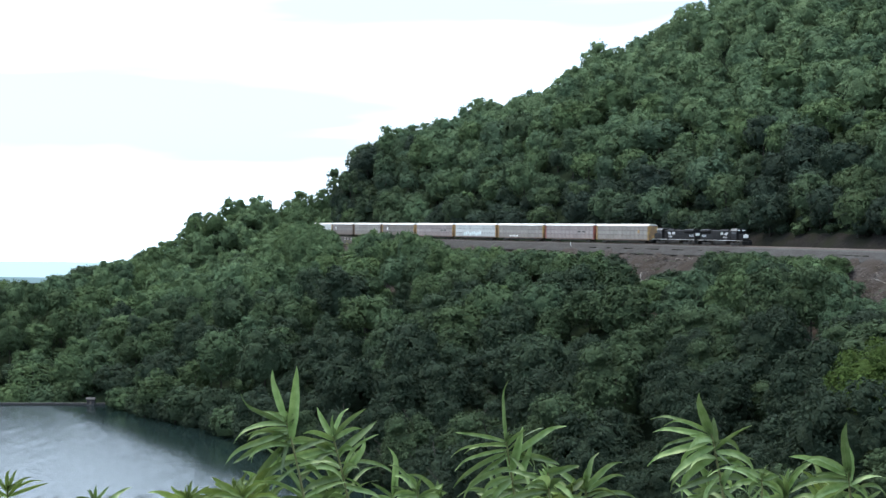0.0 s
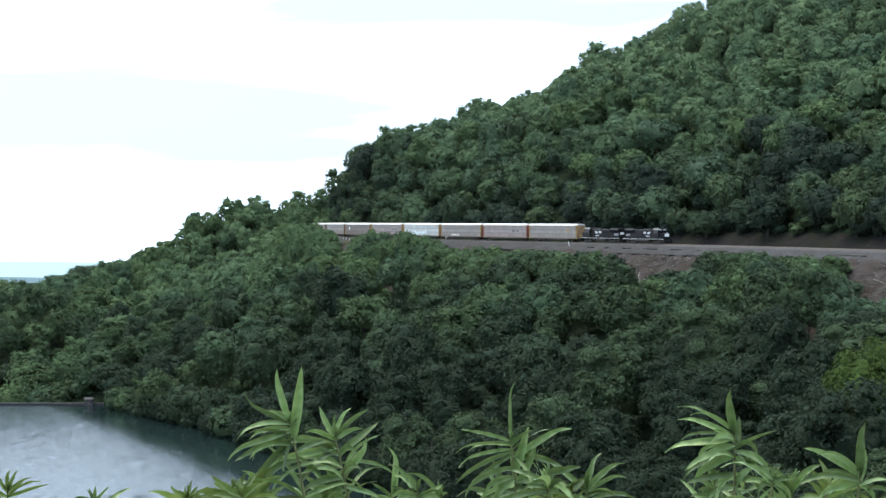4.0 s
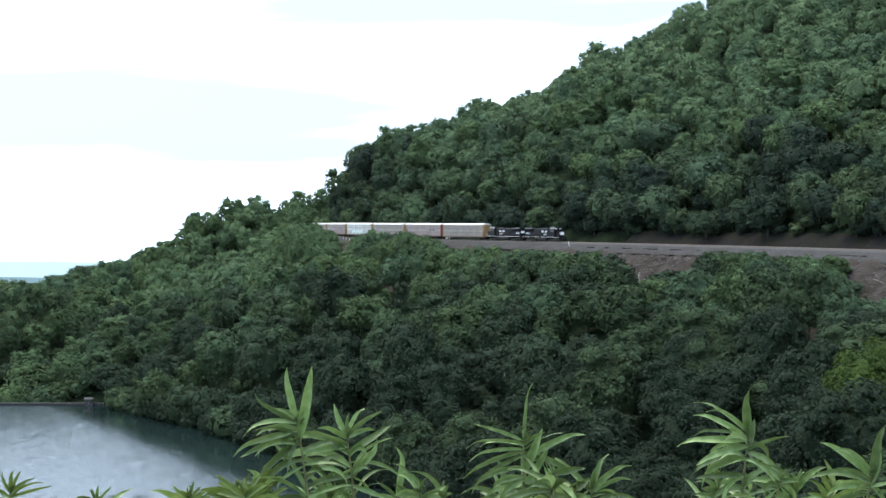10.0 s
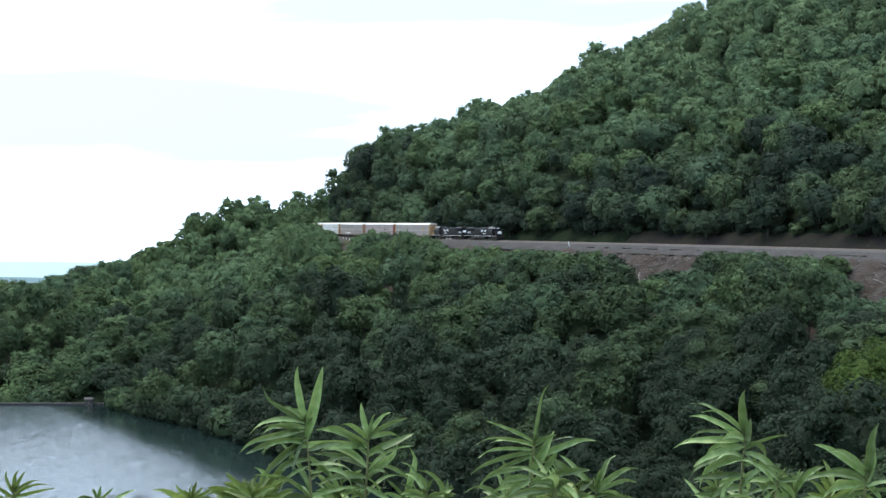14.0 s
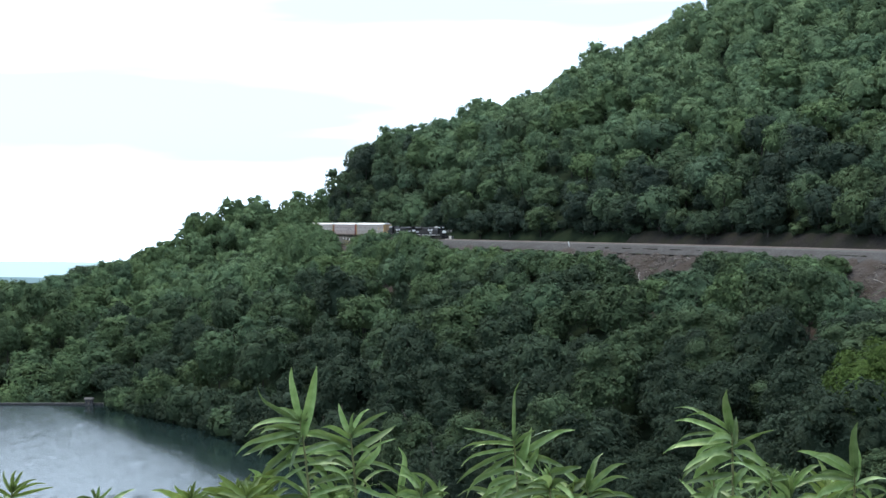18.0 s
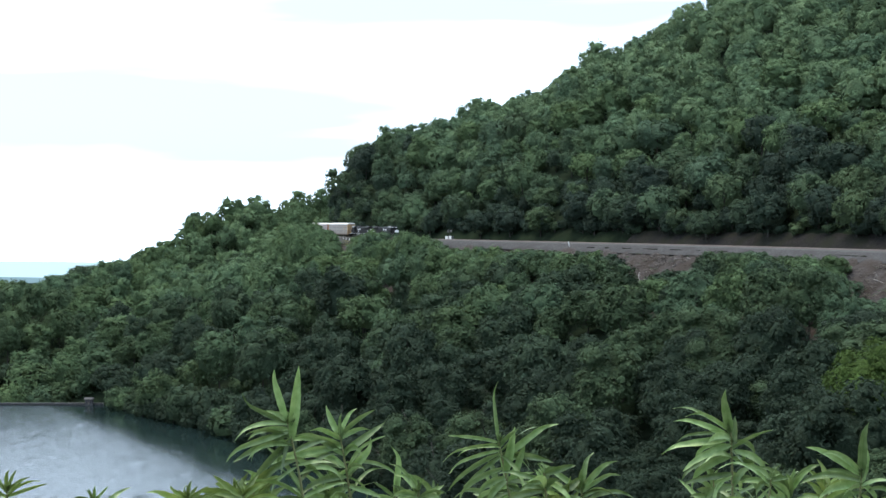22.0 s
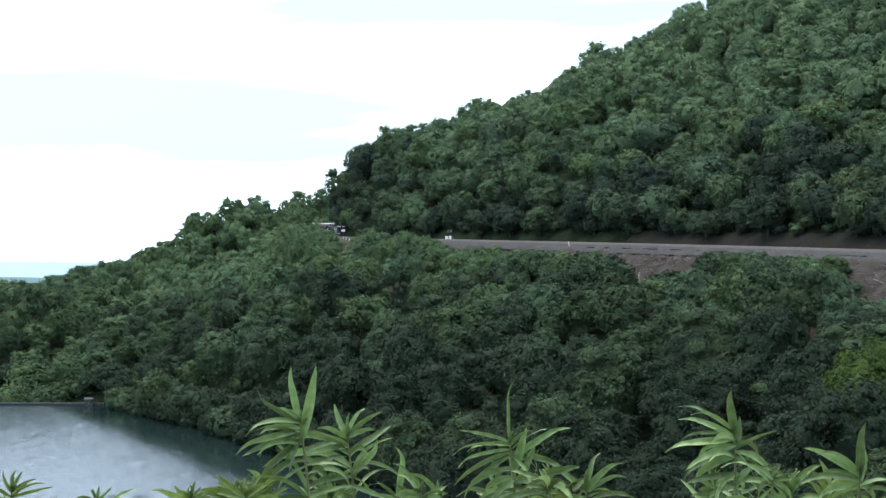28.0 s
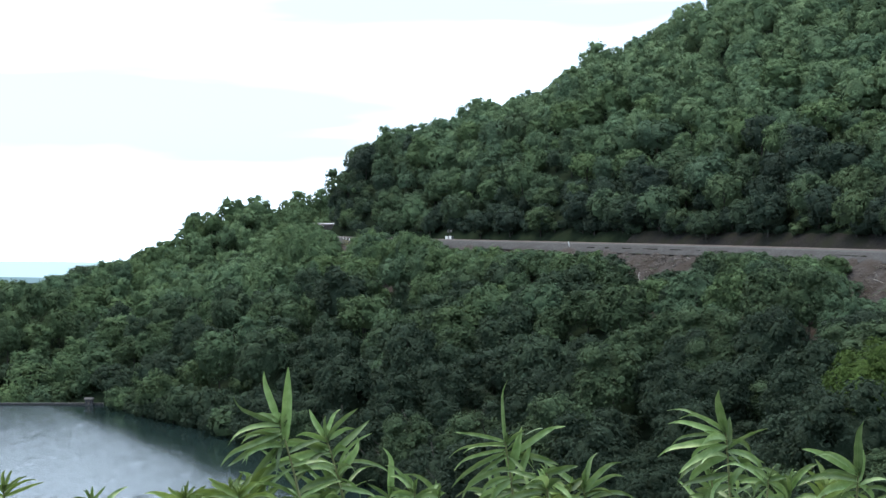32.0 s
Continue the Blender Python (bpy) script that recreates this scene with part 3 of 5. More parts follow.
def wood_places():
    """Where trees stand: x, y, ground height, height, crown radius."""
    rng = np.random.default_rng(11)
    # full-grown trees keep their distance, by the size of their crowns
    step = 5.2
    gx, gy = np.meshgrid(np.arange(-290, 300, step), np.arange(120, 960, step))
    cx = (gx + rng.uniform(-0.5, 0.5, gx.shape) * step).ravel()
    cy = (gy + rng.uniform(-0.5, 0.5, gy.shape) * step).ravel()
    i = np.where(abs(cx / cy) < 0.33 + 12 / cy)[0]
    i = i[(ground_z(cx[i], cy[i]) > LAKE_Z - 1.0) | (cx[i] < -112) & (cy[i] > 512)]
    rng.shuffle(i)
    cx, cy = cx[i], cy[i]
    grown = np.clip(rng.normal(1.0, 0.22, len(cx)), 0.6, 1.55)
    px, py, pr, n = np.empty(len(cx)), np.empty(len(cx)), np.empty(len(cx)), 0
    room = np.where(track_coords(cx, cy)[1] > 0, 3.7, 4.2)
    for a, b, g, w in zip(cx, cy, grown, room):
        if np.all((px[:n] - a) ** 2 + (py[:n] - b) ** 2 > (w * (pr[:n] + g)) ** 2):
            px[n], py[n], pr[n] = a, b, g
            n += 1
    x, y, grown = px[:n], py[:n], pr[:n]
    full = n
    # undergrowth along both edges of the line and along the shore
    ks = np.arange(-220, 330, 4.0)
    for lo, hi in ((15, 19), (-24, -17), (-30, -22)):
        e = np.array([on_track(q + rng.uniform(-1.5, 1.5), rng.uniform(lo, hi))[:2] for q in ks])
        x, y = np.append(x, e[:, 0]), np.append(y, e[:, 1])
    # brush over the foot of the hill's nose
    e = np.array([on_track(q, rng.uniform(8.8, 13.5))[:2] for q in np.arange(196, 330, 3.0)])
    x, y = np.append(x, e[:, 0]), np.append(y, e[:, 1])
    # saplings in the gaps of the hillside
    for q in np.arange(-110, 330, 11.0):
        for lo in np.arange(18, 66, 9.0):
            e = on_track(q + rng.uniform(-3, 3), lo + rng.uniform(-3, 3))
            x, y = np.append(x, e[0]), np.append(y, e[1])
    for q in np.arange(-130, 70, 18.0):
        for lo in np.arange(-112, -38, 14.0):
            e = on_track(q + rng.uniform(-3, 3), lo + rng.uniform(-3, 3))
            x, y = np.append(x, e[0]), np.append(y, e[1])
    e = np.array([(a + rng.uniform(-2, 2), b + rng.uniform(-2, 2)) for a in np.arange(-165, -60, 6.5) for b in np.arange(670, 800, 7.5)])
    x, y = np.append(x, e[:, 0]), np.append(y, e[:, 1])
    e = np.array([(a + rng.uniform(-2, 2), b + rng.uniform(-1, 1)) for a in np.arange(-185, -108, 5.0) for b in (519, 525, 533, 543, 554)])
    x, y = np.append(x, e[:, 0]), np.append(y, e[:, 1])
    sx, sy = (a.ravel() for a in np.meshgrid(np.arange(-290, 60, 4.2), np.arange(300, 560, 4.2)))
    sx, sy = sx + rng.uniform(-1, 1, sx.size), sy + rng.uniform(-1, 1, sx.size)
    sz = ground_z(sx, sy)
    i = (sz > LAKE_Z - 0.8) & (sz < LAKE_Z + 2.2) & (sx > -108)
    x, y = np.append(x, sx[i]), np.append(y, sy[i])
    low = np.zeros(len(x), bool)
    low[full:] = True
    s, v = track_coords(x, y)
    z = ground_z(x, y)
    rz = rail_z(s)
    size = np.append(grown, 0.5 * np.clip(rng.normal(1.0, 0.24, len(x) - full), 0.55, 1.6))
    h = 15.0 * size + np.where(low, 0, rng.uniform(-3, 3.5, len(x)) * np.where(v > 0, 0.5, 1))
    bearing = x / np.maximum(y, 1)
    keep = abs(bearing) < 0.33 + 12 / y
    # bare stretches of the bank, by bearing from the lookout
    edge = np.interp(bearing, (-0.085, -0.075, -0.07, -0.062, -0.058, 0.09, 0.112, 0.12, 0.145, 0.165, 0.175, 0.255, 0.27, 0.3), (10, 12, 25, 25, 14, 15, 15, 21, 21, 17, 12, 12, 20, 22))
    top = np.interp(bearing, (-0.1, -0.085, -0.077, -0.072, -0.06, -0.055, -0.012, 0.0, 0.04, 0.1, 0.112, 0.122, 0.142, 0.15, 0.172, 0.18, 0.26, 0.27, 0.3), (7.2, 6.8, 4.8, -2.5, -4, 4.6, 4.0, -0.4, -1.0, -0.8, -1.2, -8, -8, -4, -3, -0.2, -0.3, -8, -7))
    nose = np.clip((s - 200) / 60, 0, 1)
    hill = v > np.where(low, 9.5, 12.5) - 4.0 * nose
    hill &= ~(low & (bearing > 0.2) & (v < 13))
    slope = v < -edge
    keep &= hill | slope
    shore = z < LAKE_Z + 5
    keep &= (z > LAKE_Z - 1.0) & ~((x < -120) & (y < 512)) | (x < -112) & (y > 512)
    keep &= np.hypot(x, y) > 165
    # the brush on the near side stays below the pale tree's crown
    h = np.where((np.hypot(x, y) < 203) & (bearing > 0.24), np.minimum(h, -0.118 * np.hypot(x, y) - z), h)
    keep &= np.hypot(x - 58.5, y - 207) > 5.5
    keep &= ~((v > 0) & (v > 300))
    # the bank's crowns stay below the line of sight to the train
    front = slope & (v > -75) & (bearing > -0.1) & (y < 700)
    h = np.where(front, np.minimum(h, rz + top + rng.uniform(-2.2, 0.3, len(x)) - z), h)
    # thickets that stand up to the line's edge
    thick = front & low & (v > -31) & ((bearing < -0.074) | (bearing > -0.058) & (bearing < 0.112) | (bearing > 0.178) & (bearing < 0.258))
    h = np.where(thick, rz + top + rng.uniform(-2.0, 0.4, len(x)) - z, h)
    keep &= ~(thick & (bearing > -0.06) & (rng.random(len(x)) < 0.45))
    keep &= h > np.where(low, 2.2, 3.2)
    h = np.where(hill & (v > 50) & ~low, h * 1.02, h)
    h = np.where(hill & (s > 265) & (v < 17) & ~low, h * 1.12, h)
    knob = (bearing < -0.1) & ~low & (z > -20)
    h = np.where(knob, np.minimum(h, 17.0) * 1.02, h)
    # leave out what the hill itself hides
    for f in np.linspace(0.35, 0.97, 32):
        keep &= ground_z(x * f, y * f) + 7 < (z + h + 8) * f + (f > 0.94) * 9
    i = np.where(keep)[0]
    r = np.minimum(6.3 * size[i], 0.72 * h[i]) * rng.uniform(0.85, 1.15, len(i))
    r = np.where(low[i], np.maximum(r, 2.4), r)
    r = np.where(thick[i], rng.uniform(4.0, 6.0, len(i)), r)
    foot = np.where(knob, 0.37, np.where(thick, 0.52, np.where(low, 0.3, np.where(shore, 0.3, np.where((v > 0) | (z > -14) & (v < -30), 0.43, 0.52)))))[i]
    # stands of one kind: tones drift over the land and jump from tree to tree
    # painted into them: shade low down and at the hill's foot, haze far up
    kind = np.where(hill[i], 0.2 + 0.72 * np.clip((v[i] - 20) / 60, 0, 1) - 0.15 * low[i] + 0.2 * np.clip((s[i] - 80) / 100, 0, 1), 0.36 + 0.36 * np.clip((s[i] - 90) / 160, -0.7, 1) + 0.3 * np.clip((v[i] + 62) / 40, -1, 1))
    # the bearing term pales the trees at far left, as haze would
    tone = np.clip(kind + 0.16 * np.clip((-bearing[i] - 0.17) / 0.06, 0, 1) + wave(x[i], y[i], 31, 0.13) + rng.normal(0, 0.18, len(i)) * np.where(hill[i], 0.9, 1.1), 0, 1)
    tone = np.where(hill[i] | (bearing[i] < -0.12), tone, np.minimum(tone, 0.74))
    return x[i], y[i], z[i], h[i], r, hill[i], s[i], v[i], foot, low[i], tone, rng


def set_tone(me, tone):
    a = me.attributes.new("tone", "FLOAT", "POINT")
    a.data.foreach_set("value", np.broadcast_to(np.asarray(tone, np.float32), (len(me.vertices),)).copy())
    return me


def build_woods():
    x, y, z, h, r, hill, s, v, foot, low, tone, rng = wood_places()
    variants = [crown_arrays(20 + k, 9 + k % 4, 24, 680, 0.063 + 0.005 * (k % 3), tall=0.9 + 0.1 * (k % 3)) for k in range(9)]
    shrubs = [crown_arrays(40 + k, 5, 9, 190, 0.12) for k in range(4)]
    dist = np.hypot(x, y)
    order = np.argsort(dist)
    single = set(order[~hill[order]][:300].tolist())
    # trees that stand nearest, each a thing
    crowns = [set_tone(array_mesh("crown", a[0], a[1], M_LEAF, True), k / 8) for k, a in enumerate(crown_arrays(50 + k, 10 + k % 4, 44, 1250, 0.056 + 0.006 * (k % 3)) for k in range(9))]
    fine = [set_tone(array_mesh("crown", a[0], a[1], M_LEAF, True), k / 4) for k, a in enumerate(crown_arrays(60 + k, 11 + k % 4, 80, 2000, 0.044) for k in range(5))]
    pale = [set_tone(array_mesh("crown", a[0], a[1], M_LEAF_PALE, True), k) for k, a in enumerate(crown_arrays(70 + k, 13, 90, 3200, 0.038) for k in range(2))]
    trunks = [trunk_shape(14, 0.26, k).mesh("trunk", M_BARK, True) for k in range(4)]
    for k, i in enumerate(sorted(single)):
        tree = new("broadleaf_tree")
        tree.location = (x[i], y[i], z[i])
        tree.rotation_euler = (0, 0, rng.uniform(0, 6.28))
        tagged(tree, "dark green broadleaf tree on the steep valley side", "tree", group="trees on the valley side")
        t = part("trunk", trunks[k % 4], M_BARK, tree)
        t.scale = (1, 1, h[i] / 14)
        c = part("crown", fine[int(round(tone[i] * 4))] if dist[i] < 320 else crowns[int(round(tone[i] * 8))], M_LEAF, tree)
        c.location = (0, 0, h[i] * foot[i])
        c.scale = (r[i], r[i], h[i] * 0.47)
    # the pale trees at the near end of the slope
    for px, py, top, rad, k in ((58.5, 207.0, -10.9, 6.4, 0), (69.0, 212.0, -9.5, 5.6, 1)):
        g = float(ground_z(px, py)[0])
        tree = tagged(new("broadleaf_tree"), "broadleaf tree with a pale yellow-green crown on the valley side", "tree", group="trees on the valley side")
        tree.location, tree.rotation_euler = (px, py, g), (0, 0, 2.0 * k)
        t = part("trunk", trunks[k], M_BARK, tree)
        t.scale = (1.3, 1.3, (top - g) / 14)
        c = part("crown", pale[k], M_LEAF_PALE, tree)
        c.location, c.scale = (0, 0, top - g - 7.2), (rad, rad, 7.4)
    # the rest of the woods
    for name, label, sel in (("hillside_forest", "dense dark green broadleaf forest on the steep hillside above the railway", hill), ("slope_forest", "dense broadleaf forest on the slope between railway and lake", ~hill)):
        vs, fs, ts, ms, n = [], [], [], [], 0
        for i in np.where(sel)[0]:
            if int(i) in single:
                continue
            cv, q = shrubs[rng.integers(4)] if low[i] and r[i] < 2.9 else variants[rng.integers(9)]
            a = rng.uniform(0, 6.28)
            ca, sa = math.cos(a), math.sin(a)
            px, py, pz = cv[:, 0] * r[i], cv[:, 1] * r[i], cv[:, 2] * h[i] * 0.47
            vs.append(np.stack([x[i] + ca * px - sa * py, y[i] + sa * px + ca * py, z[i] + h[i] * foot[i] + pz], 1))
            fs.append(q + n)
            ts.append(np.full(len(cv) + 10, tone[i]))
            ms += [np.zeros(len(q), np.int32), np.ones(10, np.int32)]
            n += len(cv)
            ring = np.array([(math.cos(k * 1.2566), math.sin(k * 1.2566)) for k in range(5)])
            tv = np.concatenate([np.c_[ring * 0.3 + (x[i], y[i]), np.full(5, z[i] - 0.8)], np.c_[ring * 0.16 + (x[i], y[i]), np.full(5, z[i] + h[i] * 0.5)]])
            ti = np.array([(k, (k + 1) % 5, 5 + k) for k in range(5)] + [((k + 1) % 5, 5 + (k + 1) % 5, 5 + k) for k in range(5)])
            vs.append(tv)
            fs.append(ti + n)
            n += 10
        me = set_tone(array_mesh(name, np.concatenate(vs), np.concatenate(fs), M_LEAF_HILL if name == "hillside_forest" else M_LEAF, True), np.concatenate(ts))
        me.materials.append(M_BARK)
        me.polygons.foreach_set("material_index", np.concatenate(ms))
        tagged(new(name, me), label, "forest", kind="stuff")


build_woods()


# ---- the train ----
SPEED, CAR = 9.284, 28.6


def steel(name, a, b, **more):
    return material(name, a, b, more.pop("size", 0.9), rough=more.pop("rough", 0.55), **more)


M_BLACK = steel("black_paint", (0.004, 0.004, 0.005), (0.01, 0.01, 0.011), rough=0.5, c=(0.014, 0.013, 0.013), big=2.5, spec=0.15)
M_CABTOP = steel("mid_grey_paint", (0.07, 0.07, 0.07), (0.12, 0.12, 0.12))
M_UNDER = steel("sooty_underframe", (0.015, 0.014, 0.013), (0.04, 0.035, 0.03), rough=0.8)
M_WHITE = steel("white_paint", (0.6, 0.6, 0.58), (0.8, 0.8, 0.78), size=0.4)
M_EMBLEM = steel("grey_white_paint", (0.3, 0.31, 0.32), (0.44, 0.45, 0.46), size=0.4)
M_GLASS = material("dark_cab_glass", (0.01, 0.012, 0.014), (0.02, 0.022, 0.025), 0.5, rough=0.08, spec=0.6)
M_GALV = steel("galvanised_roof", (0.47, 0.47, 0.46), (0.65, 0.65, 0.64), c=(0.43, 0.415, 0.39), big=5.0, rough=0.5)
M_YELLOW = steel("weathered_yellow_paint", (0.27, 0.165, 0.055), (0.39, 0.25, 0.09), c=(0.2, 0.13, 0.075), big=1.6)
M_RED = steel("weathered_red_paint", (0.192, 0.044, 0.033), (0.281, 0.074, 0.052), c=(0.148, 0.059, 0.044), big=1.6)
M_BROWN = steel("brown_paint", (0.118, 0.074, 0.052), (0.185, 0.118, 0.081), c=(0.096, 0.067, 0.052), big=1.6)
PANEL_PAINT = {
    "beige": steel("grey_beige_panels", (0.176, 0.166, 0.153), (0.255, 0.241, 0.222), c=(0.165, 0.138, 0.12), big=2.2, per_object=0.1),
    "pink": steel("rust_tinged_panels", (0.188, 0.165, 0.16), (0.275, 0.24, 0.234), c=(0.18, 0.138, 0.124), big=2.2, per_object=0.1),
    "silver": steel("bright_zinc_panels", (0.340, 0.363, 0.355), (0.459, 0.481, 0.474), c=(0.296, 0.311, 0.303), big=2.2, per_object=0.1),
    "brown": steel("brown_dusted_panels", (0.125, 0.112, 0.1), (0.185, 0.168, 0.155), c=(0.118, 0.089, 0.074), big=2.2, per_object=0.1),
}
M_INNER = steel("dark_car_interior", (0.03, 0.03, 0.03), (0.07, 0.065, 0.06))


def bogie(parent, x, axles, pitch, r):
    half = pitch * (axles - 1) / 2
    s = Shape()
    for g in (-1.02, 1.02):
        s.side([(x - half - 0.5, r + 0.05), (x - half + 0.35, r - 0.18), (x + half - 0.35, r - 0.18), (x + half + 0.5, r + 0.05), (x + half + 0.4, r + 0.28), (x - half - 0.4, r + 0.28)], g - 0.1, g + 0.1)
        for k in range(axles):
            s.box(x - half + k * pitch - 0.17, g - 0.15, r - 0.17, x - half + k * pitch + 0.17, g + 0.15, r + 0.17, 0.03)
    s.box(x - 0.3, -1.0, r - 0.05, x + 0.3, 1.0, r + 0.3, 0.03)
    b = part("bogie", s, M_UNDER, parent)
    for k in range(axles):
        ax = x - half + k * pitch
        part("wheelset", Shape().rod((ax, -0.95, r), (ax, 0.95, r), 0.08).rod((ax, -0.82, r), (ax, -0.68, r), r, n=18).rod((ax, 0.68, r), (ax, 0.82, r), r, n=18), M_STEEL, b)
    return b


def autorack(paint, trim, roof, writing, label):
    """A covered car carrier; x runs along the car, z = 0 at the rail."""
    car = tagged(new("autorack_wagon"), label, "rail wagon", group="train")
    L, W = 13.7, 1.52
    part("underframe", Shape().side([(-L, 0.95), (-9.6, 0.95), (-8.6, 0.55), (8.6, 0.55), (9.6, 0.95), (L, 0.95), (L, 1.25), (-L, 1.25)], -1.35, 1.35), M_UNDER, car)
    part("inner_body", Shape().box(-L + 0.25, -W + 0.12, 1.2, L - 0.25, W - 0.12, 5.3), M_INNER, car)
    n = 12
    pw = (2 * L - 1.4) / n
    rows = ((1.28, 2.5), (2.58, 3.85), (3.93, 5.12))
    pm = {}
    for k, (z0, z1) in enumerate(rows):
        s = Shape().box(-pw / 2 + 0.09, -0.03, z0, pw / 2 - 0.09, 0.03, z1, 0.02)
        for i in range(1, 6):
            zz = z0 + (z1 - z0) * i / 6
            s.box(-pw / 2 + 0.16, -0.045, zz - 0.035, pw / 2 - 0.16, 0.045, zz + 0.035)
        pm[k] = s.mesh("side_panel", PANEL_PAINT[paint])
    post = Shape().box(-0.07, -0.07, 1.2, 0.07, 0.07, 5.2, 0.02).mesh("side_post", PANEL_PAINT[paint])
    for g in (-1, 1):
        part("side_sill", Shape().box(-L, g * W - 0.08, 1.0, L, g * W + 0.08, 1.27, 0.02), M_BROWN, car)
        part("top_rail", Shape().box(-L, g * W - 0.08, 5.13, L, g * W + 0.08, 5.32, 0.02), roof, car)
        for i in range(n):
            cx = -L + 0.7 + pw * (i + 0.5)
            for k in range(3):
                p = part("side_panel", pm[k], None, car)
                p.location = (cx, g * W, 0)
        for i in range(n + 1):
            p = part("side_post", post, None, car)
            p.location = (-L + 0.7 + pw * i, g * W, 0)
        for e in (-1, 1):
            part("corner_post", Shape().box(e * (L - 0.24) - 0.24, g * W - 0.1, 1.0, e * (L - 0.24) + 0.24, g * W + 0.1, 5.3, 0.03), trim, car)
            lad = Shape()
            for i in range(9):
                lad.rod((e * (L - 0.62), g * (W + 0.17), 1.3 + i * 0.42), (e * (L - 0.12), g * (W + 0.17), 1.3 + i * 0.42), 0.02, n=5)
            for d in (0.62, 0.12):
                lad.rod((e * (L - d), g * (W + 0.17), 1.1), (e * (L - d), g * (W + 0.17), 5.1), 0.022, n=5)
            part("ladder", lad, trim, car)
    for e in (-1, 1):
        door = Shape()
        for i in range(4):
            y0 = -1.3 + i * 0.65
            door.box(e * (L - 0.12) - 0.07, y0 + 0.03, 1.2, e * (L - 0.12) + 0.07, y0 + 0.62, 5.2, 0.02)
        part("end_door", door, trim, car)
        part("coupler", Shape().box(min(e * L, e * (L + 0.62)), -0.14, 0.72, max(e * L, e * (L + 0.62)), 0.14, 1.02, 0.03), M_UNDER, car)
        bogie(car, e * 9.9, 2, 1.75, 0.36)
    arc = [(1.6 * math.cos(a), 5.3 + 0.52 * math.sin(a)) for a in np.linspace(0, math.pi, 9)]
    rs = Shape().prism(arc, -L, L)
    for i in range(14):
        xx = -L + 0.5 + i * (2 * L - 1) / 13
        rs.prism([(y * 1.012, 5.3 + (z - 5.3) * 1.05) for y, z in arc], xx - 0.05, xx + 0.05)
    part("roof", rs, roof, car)
    if writing:
        for x, z, w, hh, m in writing:
            for g in (-1, 1):
                part("lettering_bar", Shape().box(g * -x - w / 2, g * (W + 0.075) - 0.008, z, g * -x + w / 2, g * (W + 0.075) + 0.008, z + hh), m, car)
    return car


M_GRAF = steel("pale_blue_spray_paint", (0.45, 0.55, 0.55), (0.62, 0.7, 0.7))
M_DARKBAR = steel("black_lettering", (0.02, 0.02, 0.02), (0.04, 0.04, 0.04))


